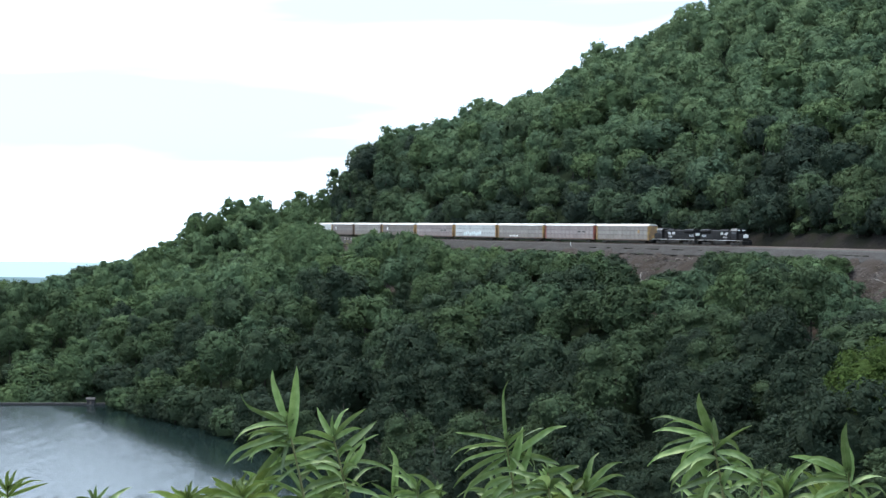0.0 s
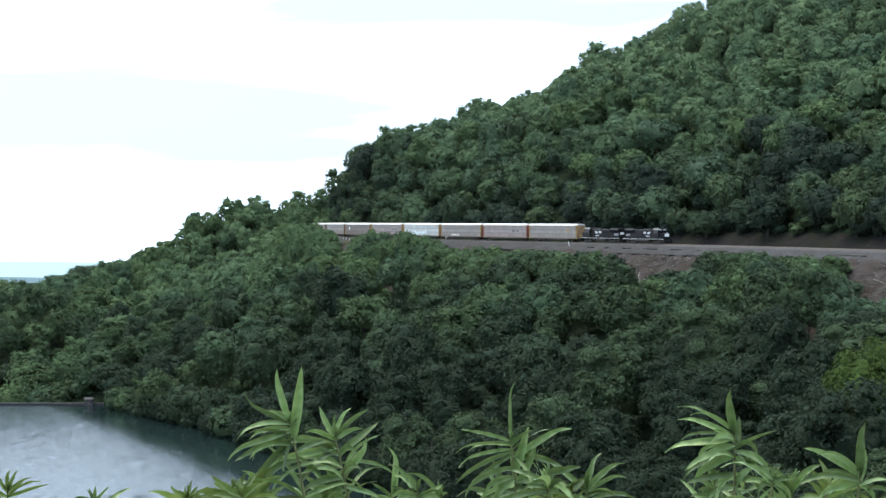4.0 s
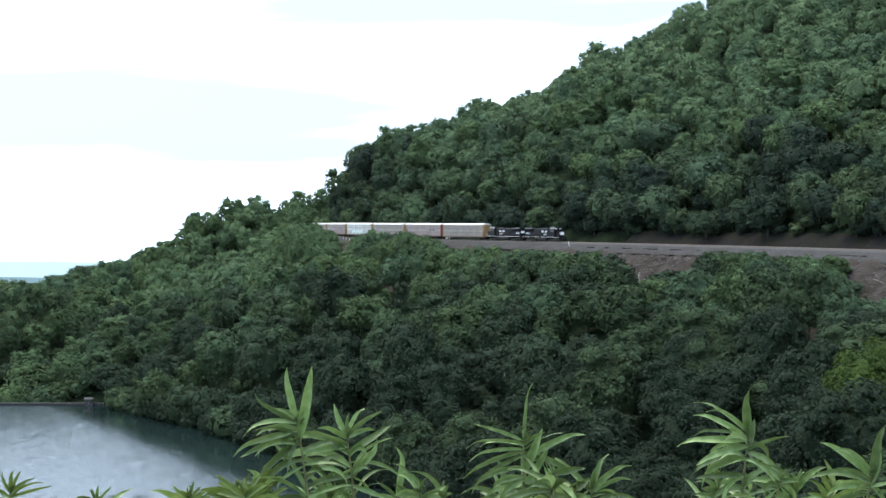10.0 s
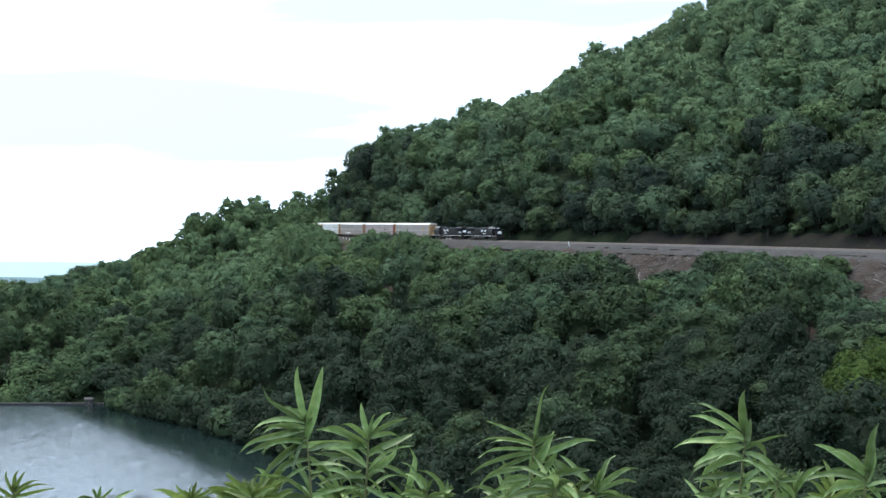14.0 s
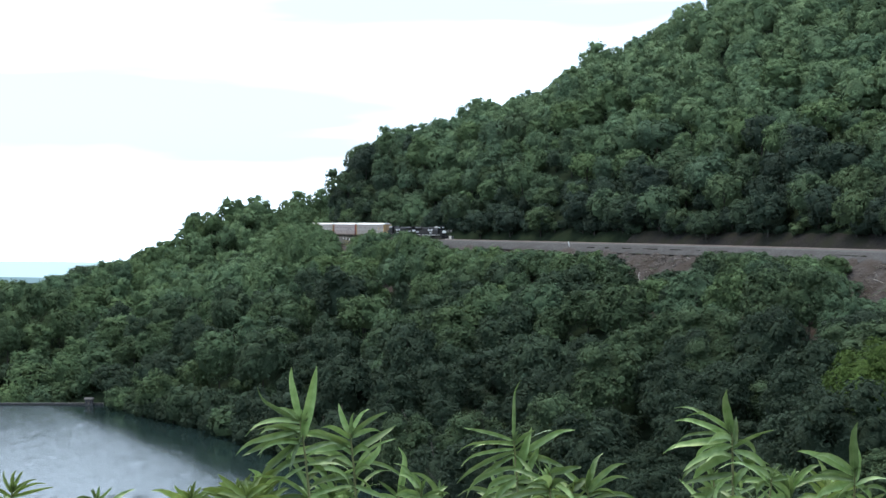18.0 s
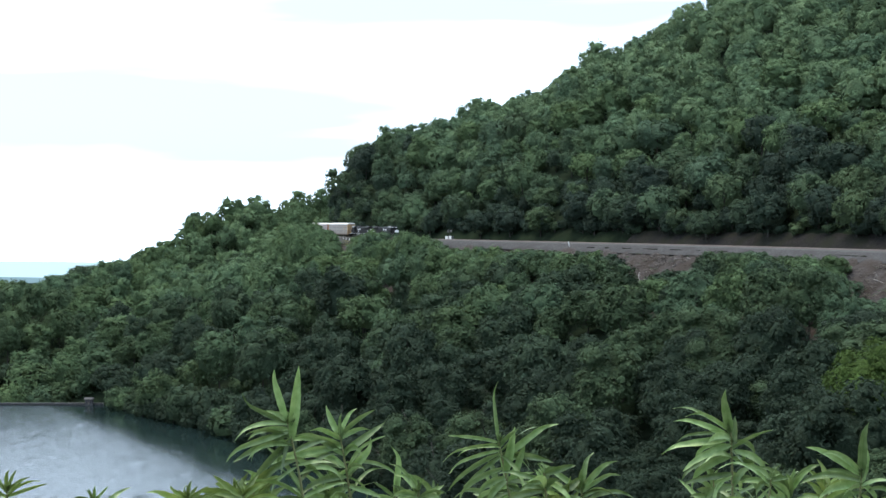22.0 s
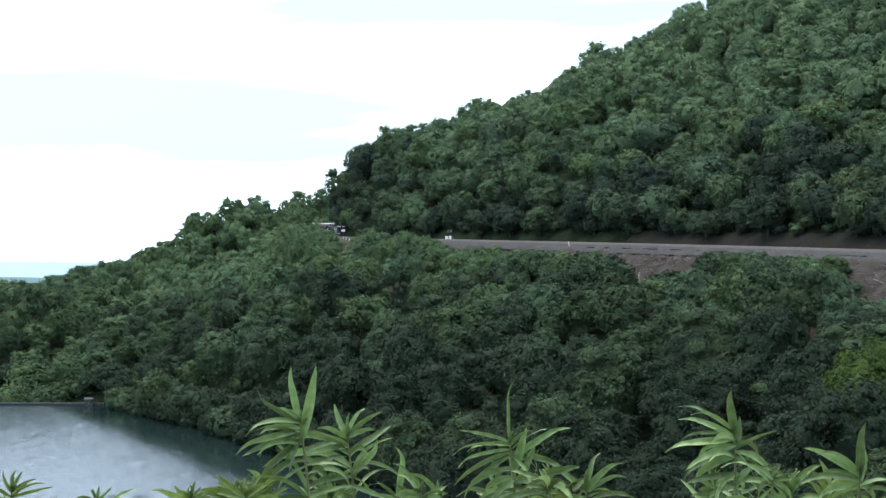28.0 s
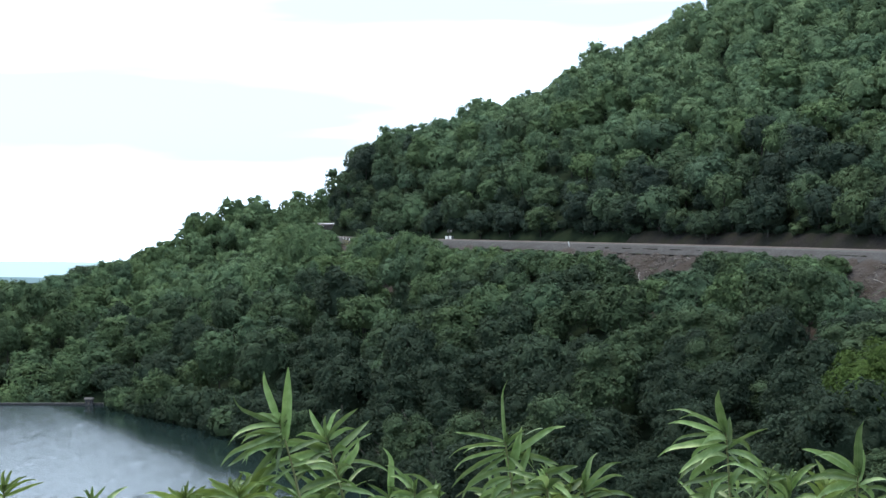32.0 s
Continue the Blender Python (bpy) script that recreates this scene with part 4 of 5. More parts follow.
def locomotive():
    """A six-axle hood unit with its cab towards +x."""
    lo = tagged(new("diesel_locomotive"), "black six-axle diesel locomotive with white markings", "locomotive", group="train")
    part("frame", Shape().box(-10.6, -1.5, 1.25, 10.6, 1.5, 1.62, 0.05), M_BLACK, lo)
    part("sill_stripe", Shape().box(-10.4, 1.5, 1.4, 10.4, 1.515, 1.47), M_WHITE, lo, "thin white sill stripe")
    part("sill_stripe", Shape().box(-10.4, -1.515, 1.4, 10.4, -1.5, 1.47), M_WHITE, lo, "thin white sill stripe")
    part("fuel_tank", Shape().prism([(-1.3, 1.25), (-1.45, 0.9), (-1.2, 0.4), (1.2, 0.4), (1.45, 0.9), (1.3, 1.25)], -3.0, 3.0), M_UNDER, lo)
    for e in (-1, 1):
        bogie(lo, e * 6.7, 3, 1.9, 0.5)
        part("coupler", Shape().box(min(e * 10.6, e * 11.3), -0.14, 0.75, max(e * 10.6, e * 11.3), 0.14, 1.05, 0.03), M_UNDER, lo)
        part("pilot", Shape().side([(e * 10.5, 1.25), (e * 10.9, 1.2), (e * 10.95, 0.35), (e * 10.6, 0.25)], -1.45, 1.45), M_BLACK, lo)
        for g in (-1, 1):
            st = Shape()
            for i in range(4):
                st.box(e * 10.3 - 0.35, g * 1.4 - 0.14, 0.35 + i * 0.3, e * 10.3 + 0.35, g * 1.4 + 0.14, 0.39 + i * 0.3)
            part("step", st, M_UNDER, lo)
    part("long_hood", Shape().prism([(-0.92, 1.62), (0.92, 1.62), (0.92, 3.95), (0.7, 4.2), (-0.7, 4.2), (-0.92, 3.95)], -9.9, 5.3), M_BLACK, lo)
    for i in range(14):
        x0 = -4.8 + i * 0.7
        for g in (-1, 1):
            part("hood_door", Shape().box(x0 + 0.03, g * 0.93 - 0.02, 1.75, x0 + 0.67, g * 0.93 + 0.02, 3.5, 0.012), M_BLACK, lo)
    part("radiator_section", Shape().prism([(-1.0, 3.2), (1.0, 3.2), (1.42, 3.75), (1.42, 4.12), (0.8, 4.4), (-0.8, 4.4), (-1.42, 4.12), (-1.42, 3.75)], -9.6, -5.2), M_BLACK, lo, "flared black radiator section")
    for i in range(3):
        part("roof_fan", Shape().rod((-9.0 + i * 1.45, 0, 4.38), (-9.0 + i * 1.45, 0, 4.55), 0.62, n=16), M_UNDER, lo)
    part("exhaust_stack", Shape().box(-1.4, -0.3, 4.2, -0.5, 0.3, 4.42, 0.04), M_UNDER, lo)
    part("dynamic_brake_hatch", Shape().prism([(-0.95, 3.6), (0.95, 3.6), (1.15, 3.9), (0.8, 4.4), (-0.8, 4.4), (-1.15, 3.9)], 0.2, 3.4), M_BLACK, lo)
    for i in range(2):
        part("roof_fan", Shape().rod((1.0 + i * 1.5, 0, 4.38), (1.0 + i * 1.5, 0, 4.52), 0.55, n=16), M_UNDER, lo)
    cab = part("cab", Shape().prism([(-1.5, 1.62), (1.5, 1.62), (1.5, 4.1), (1.1, 4.55), (-1.1, 4.55), (-1.5, 4.1)], 5.35, 7.9), M_BLACK, lo)
    # the sky's reflection is put into the roof's grey, over a black cab
    part("cab_roof", Shape().prism([(-1.56, 4.06), (-1.15, 4.53), (1.15, 4.53), (1.56, 4.06), (1.2, 4.66), (-1.2, 4.66)], 5.25, 8.1), M_CABTOP, cab, "cab roof coloured grey for the sky it reflects")
    for g in (-1, 1):
        for x0 in (5.7, 6.8):
            part("cab_window", Shape().box(x0, g * 1.505 - 0.015, 3.15, x0 + 0.9, g * 1.505 + 0.015, 3.85, 0.012), M_GLASS, cab)
        part("windscreen", Shape().box(7.9, g * 0.75 - 0.5, 3.3, 7.935, g * 0.75 + 0.5, 3.95, 0.012), M_GLASS, cab)
        part("number_board", Shape().box(7.9, g * 0.75 - 0.4, 4.05, 7.96, g * 0.75 + 0.4, 4.3, 0.012), M_WHITE, cab)
    nose = part("short_hood", Shape().side([(7.9, 1.62), (10.1, 1.62), (10.1, 3.0), (9.9, 3.18), (7.9, 3.25)], -0.95, 0.95), M_BLACK, lo)
    part("nose_panel", Shape().box(10.1, -0.8, 2.2, 10.13, 0.8, 3.0, 0.01), M_WHITE, nose, "white nose panel")
    for y in (-0.2, 0.2):
        part("headlight", Shape().rod((10.1, y, 3.08), (10.2, y, 3.08), 0.14, n=12), M_WHITE, nose)
    for g in (-1, 1):
        rail = Shape()
        for x in np.arange(-10.2, 5.4, 1.7):
            rail.rod((x, g * 1.45, 1.6), (x, g * 1.45, 2.65), 0.025, n=5)
        rail.rod((-10.2, g * 1.45, 2.65), (5.2, g * 1.45, 2.65), 0.025, n=5)
        part("handrail", rail, M_UNDER, lo)
        # emblem and number, as plain shapes
        part("emblem", Shape().side([(1.7, 2.85), (2.7, 2.8), (2.9, 3.1), (3.3, 3.3), (3.2, 3.6), (2.5, 3.62), (1.9, 3.4), (1.5, 3.15)], g * 0.975 - 0.01, g * 0.975 + 0.01), M_EMBLEM, lo, "plain white emblem shape")
        part("emblem", Shape().side([(-0.2, 2.9), (0.8, 2.85), (1.1, 3.2), (1.0, 3.6), (0.0, 3.62), (-0.4, 3.3)], g * 0.975 - 0.01, g * 0.975 + 0.01), M_EMBLEM, lo, "plain white emblem shape")
        for i in range(4):
            part("lettering_bar", Shape().box(1.0 + i * 0.5, g * 0.975 - 0.01, 2.05, 1.36 + i * 0.5, g * 0.975 + 0.01, 2.45), M_EMBLEM, lo)
        for i in range(4):
            part("lettering_bar", Shape().box(-9.3 + i * 0.55, g * 0.94 - 0.01, 2.3, -8.9 + i * 0.55, g * 0.94 + 0.01, 2.9), M_EMBLEM, lo)
    part("end_panel", Shape().box(-9.93, -0.7, 2.6, -9.9, 0.7, 3.3, 0.01), M_WHITE, lo, "white end panel")
    return lo


def track_pose(s, half, turn=0):
    """Pose of a vehicle whose bogies stand half metres before and behind chainage s."""
    a, b = Vector(on_track(s - half)[:3]), Vector(on_track(s + half)[:3])
    d, m = b - a, (a + b) / 2
    yaw = math.degrees(math.atan2(d.y, d.x))
    pitch = -math.degrees(math.atan2(d.z, math.hypot(d.x, d.y)))
    p = pose(m.x, m.y, m.z, 0, pitch, yaw)
    return p @ pose(0, 0, 0, 0, 0, turn)


TRAIN = []


def build_train():
    bars = [(-6 + i * 0.9, 1.45, 0.55, 0.5, M_WHITE) for i in range(6)]
    graf = [(-7 + i * 1.3, 1.5 + 0.25 * (i % 3), 1.0, 1.1, M_GRAF) for i in range(9)]
    mark = [(-9.0, 3.1, 0.9, 1.1, M_WHITE)]
    dark = [(5.5, 3.1, 1.6, 0.4, M_DARKBAR), (8.0, 3.1, 1.6, 0.4, M_DARKBAR)]
    kinds = (
        ("beige", M_YELLOW, M_GALV, [(8.6, 3.0, 0.9, 1.0, M_YELLOW)], "grey-beige covered car-carrier wagon with yellow ends and white roof"),
        ("pink", M_RED, M_GALV, dark, "rust-tinged grey car-carrier wagon with red ends"),
        ("beige", M_YELLOW, M_GALV, bars, "dull beige car-carrier wagon with white lettering low on its side"),
        ("silver", M_YELLOW, M_GALV, graf, "bright zinc car-carrier wagon with pale spray paint"),
        ("pink", M_YELLOW, M_GALV, dark, "light grey car-carrier wagon with yellow ends and white roof"),
        ("brown", M_YELLOW, M_GALV, mark, "brown-dusted car-carrier wagon with yellow ends"),
        ("beige", M_BROWN, M_GALV, None, "grey-beige car-carrier wagon with brown ends"),
        ("brown", M_BROWN, M_GALV, mark, "dark grey-brown car-carrier wagon"),
        ("silver", M_YELLOW, M_GALV, None, "pale zinc car-carrier wagon with yellow ends"),
        ("beige", M_YELLOW, M_GALV, None, "grey-beige car-carrier wagon with yellow ends"),
    )
    for n, k in enumerate(kinds):
        TRAIN.append((autorack(*k), n * CAR + 13.9, 9.9, 0))
    a = locomotive()
    TRAIN.append((a, -12.0, 6.7, 0))
    b = copy_thing(a, Matrix())
    TRAIN.append((b, -34.7, 6.7, 180))


build_train()


# ---- trackside ----
def build_trackside():
    x, y, z, h = on_track(131, 7.4, -0.5)
    sig = tagged(new("trackside_signal"), "railway signal with two grey heads beside two silver cabinets", "signal")
    sig.matrix_world = pose(x, y, z, 0, 0, 90 - math.degrees(h))
    part("mast", Shape().rod((0, 0, -0.6), (0, 0, 4.0), 0.09).rod((-1.4, 0, 3.3), (1.4, 0, 3.3), 0.06), M_UNDER, sig)
    for e in (-1, 1):
        head = part("signal_head", Shape().box(e * 1.2 - 0.38, -0.14, 3.0, e * 1.2 + 0.38, 0.14, 3.9, 0.05), M_CABTOP, sig, "grey signal head")
        part("hood", Shape().rod((e * 1.2, 0.14, 3.45), (e * 1.2, 0.5, 3.45), 0.16, n=10), M_UNDER, head)
        cab = part("equipment_cabinet", Shape().box(e * 1.3 - 1.0, -0.5, -0.6, e * 1.3 + 1.0, 0.5, 1.6, 0.05), M_CABTOP, sig, "silver equipment cabinet")
        for d in (-0.48, 0.48):
            part("cabinet_door", Shape().box(e * 1.3 + d - 0.42, 0.5, 0.1, e * 1.3 + d + 0.42, 0.54, 1.6, 0.015), M_GALV, cab)
    for s, v, hh in ((36.5, -4.9, 2.0), (202.0, -4.7, 1.6), (198.5, -4.7, 1.5), (195.0, -4.7, 1.5)):
        x, y, z, h = on_track(s, v, -1.9)
        p = tagged(new("marker_post"), "short white trackside marker post", "post", group="marker posts")
        p.matrix_world = pose(x, y, z, 0, -8 if s < 50 else 3, 0)
        part("shaft", Shape().box(-0.08, -0.06, -0.6, 0.08, 0.06, hh, 0.02), M_WHITE, p)
        part("cap", Shape().box(-0.11, -0.08, hh, 0.11, 0.08, hh + 0.1, 0.02), M_WHITE, p)
    # a bleached snag on the bank
    x, y, z, h = on_track(-24.0, -20.0)
    g = float(ground_z(x, y)[0])
    sn = tagged(new("dead_snag"), "bleached bare dead tree trunk on the embankment", "dead tree")
    sn.location = (x, y, g)
    part("trunk", Shape().tube([(0, 0, -0.8), (0.05, 0, 1.2), (-0.15, 0, 2.3), (0.15, 0, 3.3)], [0.15, 0.12, 0.09, 0.03]), M_DEAD, sn)
    part("limb", Shape().tube([(-0.1, 0, 1.9), (0.3, 0.1, 2.4), (0.38, 0.1, 2.9)], [0.06, 0.045, 0.02]), M_DEAD, sn)
    # loose rocks on the bank
    rng = random.Random(3)
    protos = []
    for k in range(5):
        bm = bmesh.new()
        bmesh.ops.create_icosphere(bm, subdivisions=1, radius=1.0)
        for vv in bm.verts:
            vv.co = vv.co * rng.uniform(0.7, 1.15)
        me = bpy.data.meshes.new("boulder")
        bm.to_mesh(me)
        bm.free()
        me.materials.append(M_ROCK)
        protos.append(me)
    for i in range(240):
        s = rng.choice((rng.uniform(-35, 30), rng.uniform(-150, -88), rng.uniform(188, 205), rng.uniform(-90, 120)))
        v = -rng.uniform(8, 30)
        x, y, z, h = on_track(s, v)
        z = float(rail_z(s)) - 0.5 - 0.62 * (-v - 4)
        r = 0.18 + 0.5 * rng.random() ** 4
        b = new("boulder", protos[i % 5])
        b.matrix_world = pose(x, y, z, rng.uniform(0, 360), rng.uniform(0, 360), 0) @ Matrix.Diagonal((r * 1.3, r, r * 0.8, 1))
        tagged(b, "angular grey-brown boulder on the bank", "boulder", group="boulders on the bank")
    # fallen grey branches among the brush
    for i in range(70):
        s = rng.choice((rng.uniform(-35, 30), rng.uniform(-35, 30), rng.uniform(-150, -92), rng.uniform(188, 204)))
        v = -rng.uniform(9, 26)
        x, y, z, h = on_track(s, v)
        z = float(rail_z(s)) - 0.5 - 0.62 * (-v - 4) + 0.25
        n, a = rng.uniform(1.2, 3.2), rng.uniform(-0.9, 0.9)
        dx, dz = n * math.cos(a), n * math.sin(a) * 0.55
        br = Shape().tube([(-dx / 2, 0, -dz / 2), (0.05, rng.uniform(-0.2, 0.2), rng.uniform(0, 0.25)), (dx / 2, 0, dz / 2)], [0.09, 0.07, 0.03], 5)
        b = new("fallen_branch", br.mesh("fallen_branch", M_DEAD if i % 4 == 0 else M_TIE))
        b.location = (x, y, z)
        tagged(b, "bare fallen branch lying on the stony bank", "branch", group="fallen branches")
    # dark tubes standing in for shaded, washed-out hollows along the foot of the ballast
    for s, L in ((24, 3.5), (15, 2.5), (5, 5), (-7, 7), (-20, 6), (-31, 2), (-42, 6), (-96, 9), (-104, 6)):
        pts = [on_track(s + L * (a / 6 - 0.5), -5.3 + rng.uniform(-0.12, 0.12), -1.47 + rng.uniform(-0.06, 0.06))[:3] for a in range(7)]
        sh = Shape().tube(pts, [rng.uniform(0.16, 0.26) for _ in pts], 7)
        tagged(new("shaded_hollow", sh.mesh("shaded_hollow", M_CUT)), "dark tube in place of a shaded hollow along the edge of the ballast", "timber", group="slumped timbers")

    # dry brush and green tufts over the bare bank
    gen = np.random.default_rng(17)
    kinds = [crown_arrays(90 + k, 4, 0, 100, 0.1, dense=False) for k in range(3)]
    for name, mat, count, label in (("dry_brush", M_BRUSH, 600, "dry brown brush and brambles over the bare bank"), ("dry_grass", M_GRASS, 90, "dry pale grass at the edge of the ballast"), ("green_tufts", M_LEAF, 170, "low green weeds and saplings on the bank")):
        vs, fs, n = [], [], 0
        for i in range(count):
            s, v = gen.choice((gen.uniform(-36, 32), gen.uniform(-150, -88), gen.uniform(184, 206), gen.uniform(-90, 120))), -gen.uniform(8, 28)
            if count < 100:
                s, v = gen.uniform(184, 200), -gen.uniform(5.5, 13)
            x, y, z, h = on_track(s, v)
            z = float(rail_z(s)) - 0.5 - 0.62 * (-v - 4)
            cv, q = kinds[i % 3]
            r = gen.uniform(0.9, 2.4) if count > 500 else gen.uniform(0.5, 1.3)
            vs.append(cv * (r, r, r * gen.uniform(0.25, 0.5)) + (x, y, z + 0.1))
            fs.append(q + n)
            n += len(cv)
        me = set_tone(array_mesh(name, np.concatenate(vs), np.concatenate(fs), mat), 0.6)
        tagged(new(name, me), label, "undergrowth", kind="stuff")


build_trackside()


# ---- plants before the camera ----
def blade(length, width, droop, depth, roll, mat, rng, turn=1.0):
    """A lance-shaped leaf growing along +z from its foot; droop bends it towards -x, depth towards +y. Folded a little along its midrib."""
    n = 11
    curl = rng.uniform(-0.8, 1.6)
    twist = turn * rng.uniform(-1.3, 1.3)
    hook = rng.uniform(-0.2, 1.9) * (-1 if droop > 0 else 1)
    v, f, uv = [], [], []
    for k in range(n + 1):
        t = k / n
        w = width * 0.5 * 1.75 * (t + 0.02) ** 0.55 * (1.001 - t) ** 0.85 + 0.0005
        c = Vector((droop * (t - t * t) * 1.5 + hook * length * max(0, t - 0.7) ** 2, depth * t - 0.12 * length * curl * t * t, length * t))
        ca, sa = math.cos(roll + twist * t), math.sin(roll + twist * t)
        wav = 0.0022 * math.sin(k * 2.1 + roll * 7)
        for side in (-1, 0, 1):
            v.append((c.x + side * w * ca, c.y + side * w * sa - abs(side) * w * 0.75 + wav * side, c.z + abs(side) * w * 0.1))
            uv.append((0.5 + side * 0.5, t))
    for k in range(n):
        for a in range(2):
            i = k * 3 + a
            f.append((i, i + 1, i + 4, i + 3))
    me = bpy.data.meshes.new("leaf")
    me.from_pydata(v, [], f)
    lay = me.uv_layers.new(name="blade")
    for p in me.polygons:
        for li in p.loop_indices:
            lay.data[li].uv = uv[me.loops[li].vertex_index]
    me.materials.append(mat)
    me.shade_smooth()
    return me


SHOOTS = []
FRONT = 3.0


def plant(foot, lean, height, leaves, sway, gain=1.0, light=False, dy=0.0, seed=0):
    """A leafy stem: a still lower stem and a shoot that nods in the wind. Millimetres."""
    rng = random.Random(seed)
    x, z = foot[0] / 1000, foot[1] / 1000
    g = float(ground_z(x, FRONT + dy)[0])
    k = (FRONT + dy) / FRONT
    pl = tagged(new("willow_leaved_plant"), "tall leafy plant with narrow yellow-green leaves" if light else "tall leafy plant with narrow green lance-shaped leaves", "plant", group="plants before the lens")
    pl.matrix_world = pose(x * k, FRONT + dy, g)
    up = z * k - g
    part("lower_stem", Shape().tube([(0.05, 0.02, -0.05), (0.02, 0.01, up * 0.5), (0, 0, up)], [0.006, 0.005, 0.0044]), M_STEM, pl)
    hm, lm = height / 1000 * k, lean / 1000 * k
    bend = lambda t: Vector((lm * t ** 1.5, 0.01 * math.sin(t * 3), hm * t))
    shoot = part("shoot", Shape().tube([bend(i / 8) for i in range(9)], [0.0044 - 0.0026 * i / 8 for i in range(9)]), M_STEM, pl)
    shoot.location = (0, 0, up)
    tuft = [(height * rng.uniform(0.93, 1.0), rng.uniform(-40, 40), rng.uniform(18, 34), 7, 3, rng.uniform(-8, 8)) for _ in range(4)]
    full = max(a for a, *_ in leaves)
    under = [(full * rng.uniform(0.42, 0.93), rng.choice((-1, 1)) * rng.uniform(35, 168), rng.uniform(40, 120), rng.uniform(9, 20), rng.uniform(10, 45), rng.uniform(-80, 80)) for _ in range(int(height / 17))]
    for k_leaf, (at, angle, length, width, droop, depth) in enumerate(list(leaves) + tuft + under):
        own = 0.45 if k_leaf < len(leaves) else 1.0
        t = min(1.0, at / height)
        sgn = 1 if angle >= 0 else -1
        angle, length = angle + own * rng.uniform(-11, 11), length * (1 + own * rng.uniform(-0.16, 0.1))
        me = blade(length / 1000 * k, width * 0.98 / 1000 * k, -sgn * droop * rng.uniform(0.2, 2.5) / 1000 * k, depth / 1000 * k, own * rng.uniform(-1.0, 1.0), M_BLADE_LIGHT if light else M_BLADE, rng, own)
        lf = part("leaf", me, None, shoot)
        lf.matrix_local = Matrix.Translation(bend(t)) @ pose(0, 0, 0, 0, angle, 0)
    SHOOTS.append((shoot, up, sway, gain))


# sway of the shoots at half-second steps, degrees of lean
SWAY_T = np.arange(0, 32.01, 0.5)
SWAY_A = (0.0, 3.2, -1.5, -2.9, -2.4, 0.7, 3.2, 2.2, 1.8, 1.5, 1.1, 0.7, 0.5, 0.0, -0.7, -1.5, 0.7, 4.2, 6.1, 5.6, 4.7, 7.1, 6.4, 6.4, 7.1, 6.9, 7.6, 7.6, 7.8, 7.6, 7.2, 6.9, 6.5, 6.1, 1.2, 5.6, 6.1, 5.6, -0.2, 10.5, 5.6, 10.3, 7.9, 1.2, 1.0, 3.0, 3.4, 6.6, 4.6, 7.8, 5.1, 9.0, 7.6, 6.2, 4.8, 3.5, 5.9, 2.8, 2.0, 4.7, 0.5, -8.4, -5.9, -4.7, -2.0)
SWAY_B = (-0.6, 2.4, -2.1, -3.5, -3.0, 0.1, 2.4, 1.5, 0.9, 0.3, -0.3, -0.9, 2.6, -2.8, -5.2, -6.5, -0.4, 10.2, 9.1, 10.2, 6.1, 8.4, 11.7, 9.5, 9.5, 10.2, 12.8, 14.7, 15.8, 14.7, 13.8, 12.9, 11.9, 11.0, -0.2, 9.7, 7.8, 9.7, -2.4, 4.1, 20.3, 11.5, 16.4, 2.6, 3.2, -0.2, 8.2, 1.5, 8.4, 7.4, 8.2, 11.7, 9.6, 7.5, 5.4, 3.3, 6.2, 2.6, 1.6, 4.7, -0.0, -10.3, -7.4, -6.0, -2.9)
SWAY_C = (0.0, 2.9, -6.5, -3.6, -4.9, 3.9, 3.9, 4.4, 3.0, 1.6, 0.1, -1.3, 0.8, -3.6, -2.3, -1.3, 0.0, 9.9, 7.8, 7.8, 8.8, 9.9, 10.6, 11.4, 10.6, 11.9, 13.5, 13.5, 13.7, 13.5, 11.2, 8.9, 6.7, 4.4, -0.8, 8.8, 4.4, 3.9, -4.1, 14.0, 11.6, 14.7, 8.0, 4.5, -2.6, 5.0, 1.7, 8.0, 4.5, 12.9, 6.0, 12.5, 9.8, 7.0, 4.3, 1.6, 2.3, 0.3, 1.6, 1.6, -1.0, -1.6, -2.9, -2.3, 0.3)
SWAY_E = (0.0, 2.9, -1.0, -2.6, 7.7, 10.8, 11.3, 12.0, 10.8, 9.6, 8.4, 7.2, 1.7, 6.5, 7.2, 9.3, 10.1, 14.6, 14.6, 15.3, 16.8, 17.5, 17.0, 18.0, 17.5, 17.0, 16.8, 14.9, 15.3, 16.8, 15.3, 13.7, 12.2, 10.7, 9.6, 9.6, 9.6, 13.3, 16.9, 15.8, 14.6, 8.4, 2.2, 5.7, 9.2, 11.3, 13.4, 11.1, 8.7, 5.4, 2.2, 6.1, 6.5, 7.0, 7.5, 7.9, 11.1, 10.0, 9.0, 6.3, 3.5, 2.8, 2.0, 4.5, 7.0)
SWAY_G = (0.0, -0.2, -0.4, 1.8, 4.0, 5.6, 7.2, 7.7, 8.2, 8.7, 9.2, 9.7, 5.3, 11.6, 10.1, 11.4, 10.8, 15.4, 13.8, 16.7, 16.2, 17.1, 16.9, 17.3, 17.6, 17.3, 17.1, 14.9, 13.2, 14.0, 13.1, 12.1, 11.1, 10.1, 9.2, 7.1, 5.0, 8.5, 11.9, 11.1, 10.3, 10.0, 9.7, 9.5, 9.4, 11.9, 14.3, 11.1, 7.9, 4.9, 2.0, 4.0, 4.8, 5.6, 6.4, 7.2, 8.3, 7.8, 7.2, 4.6, 2.0, 2.4, 2.9, 5.0, 7.2)

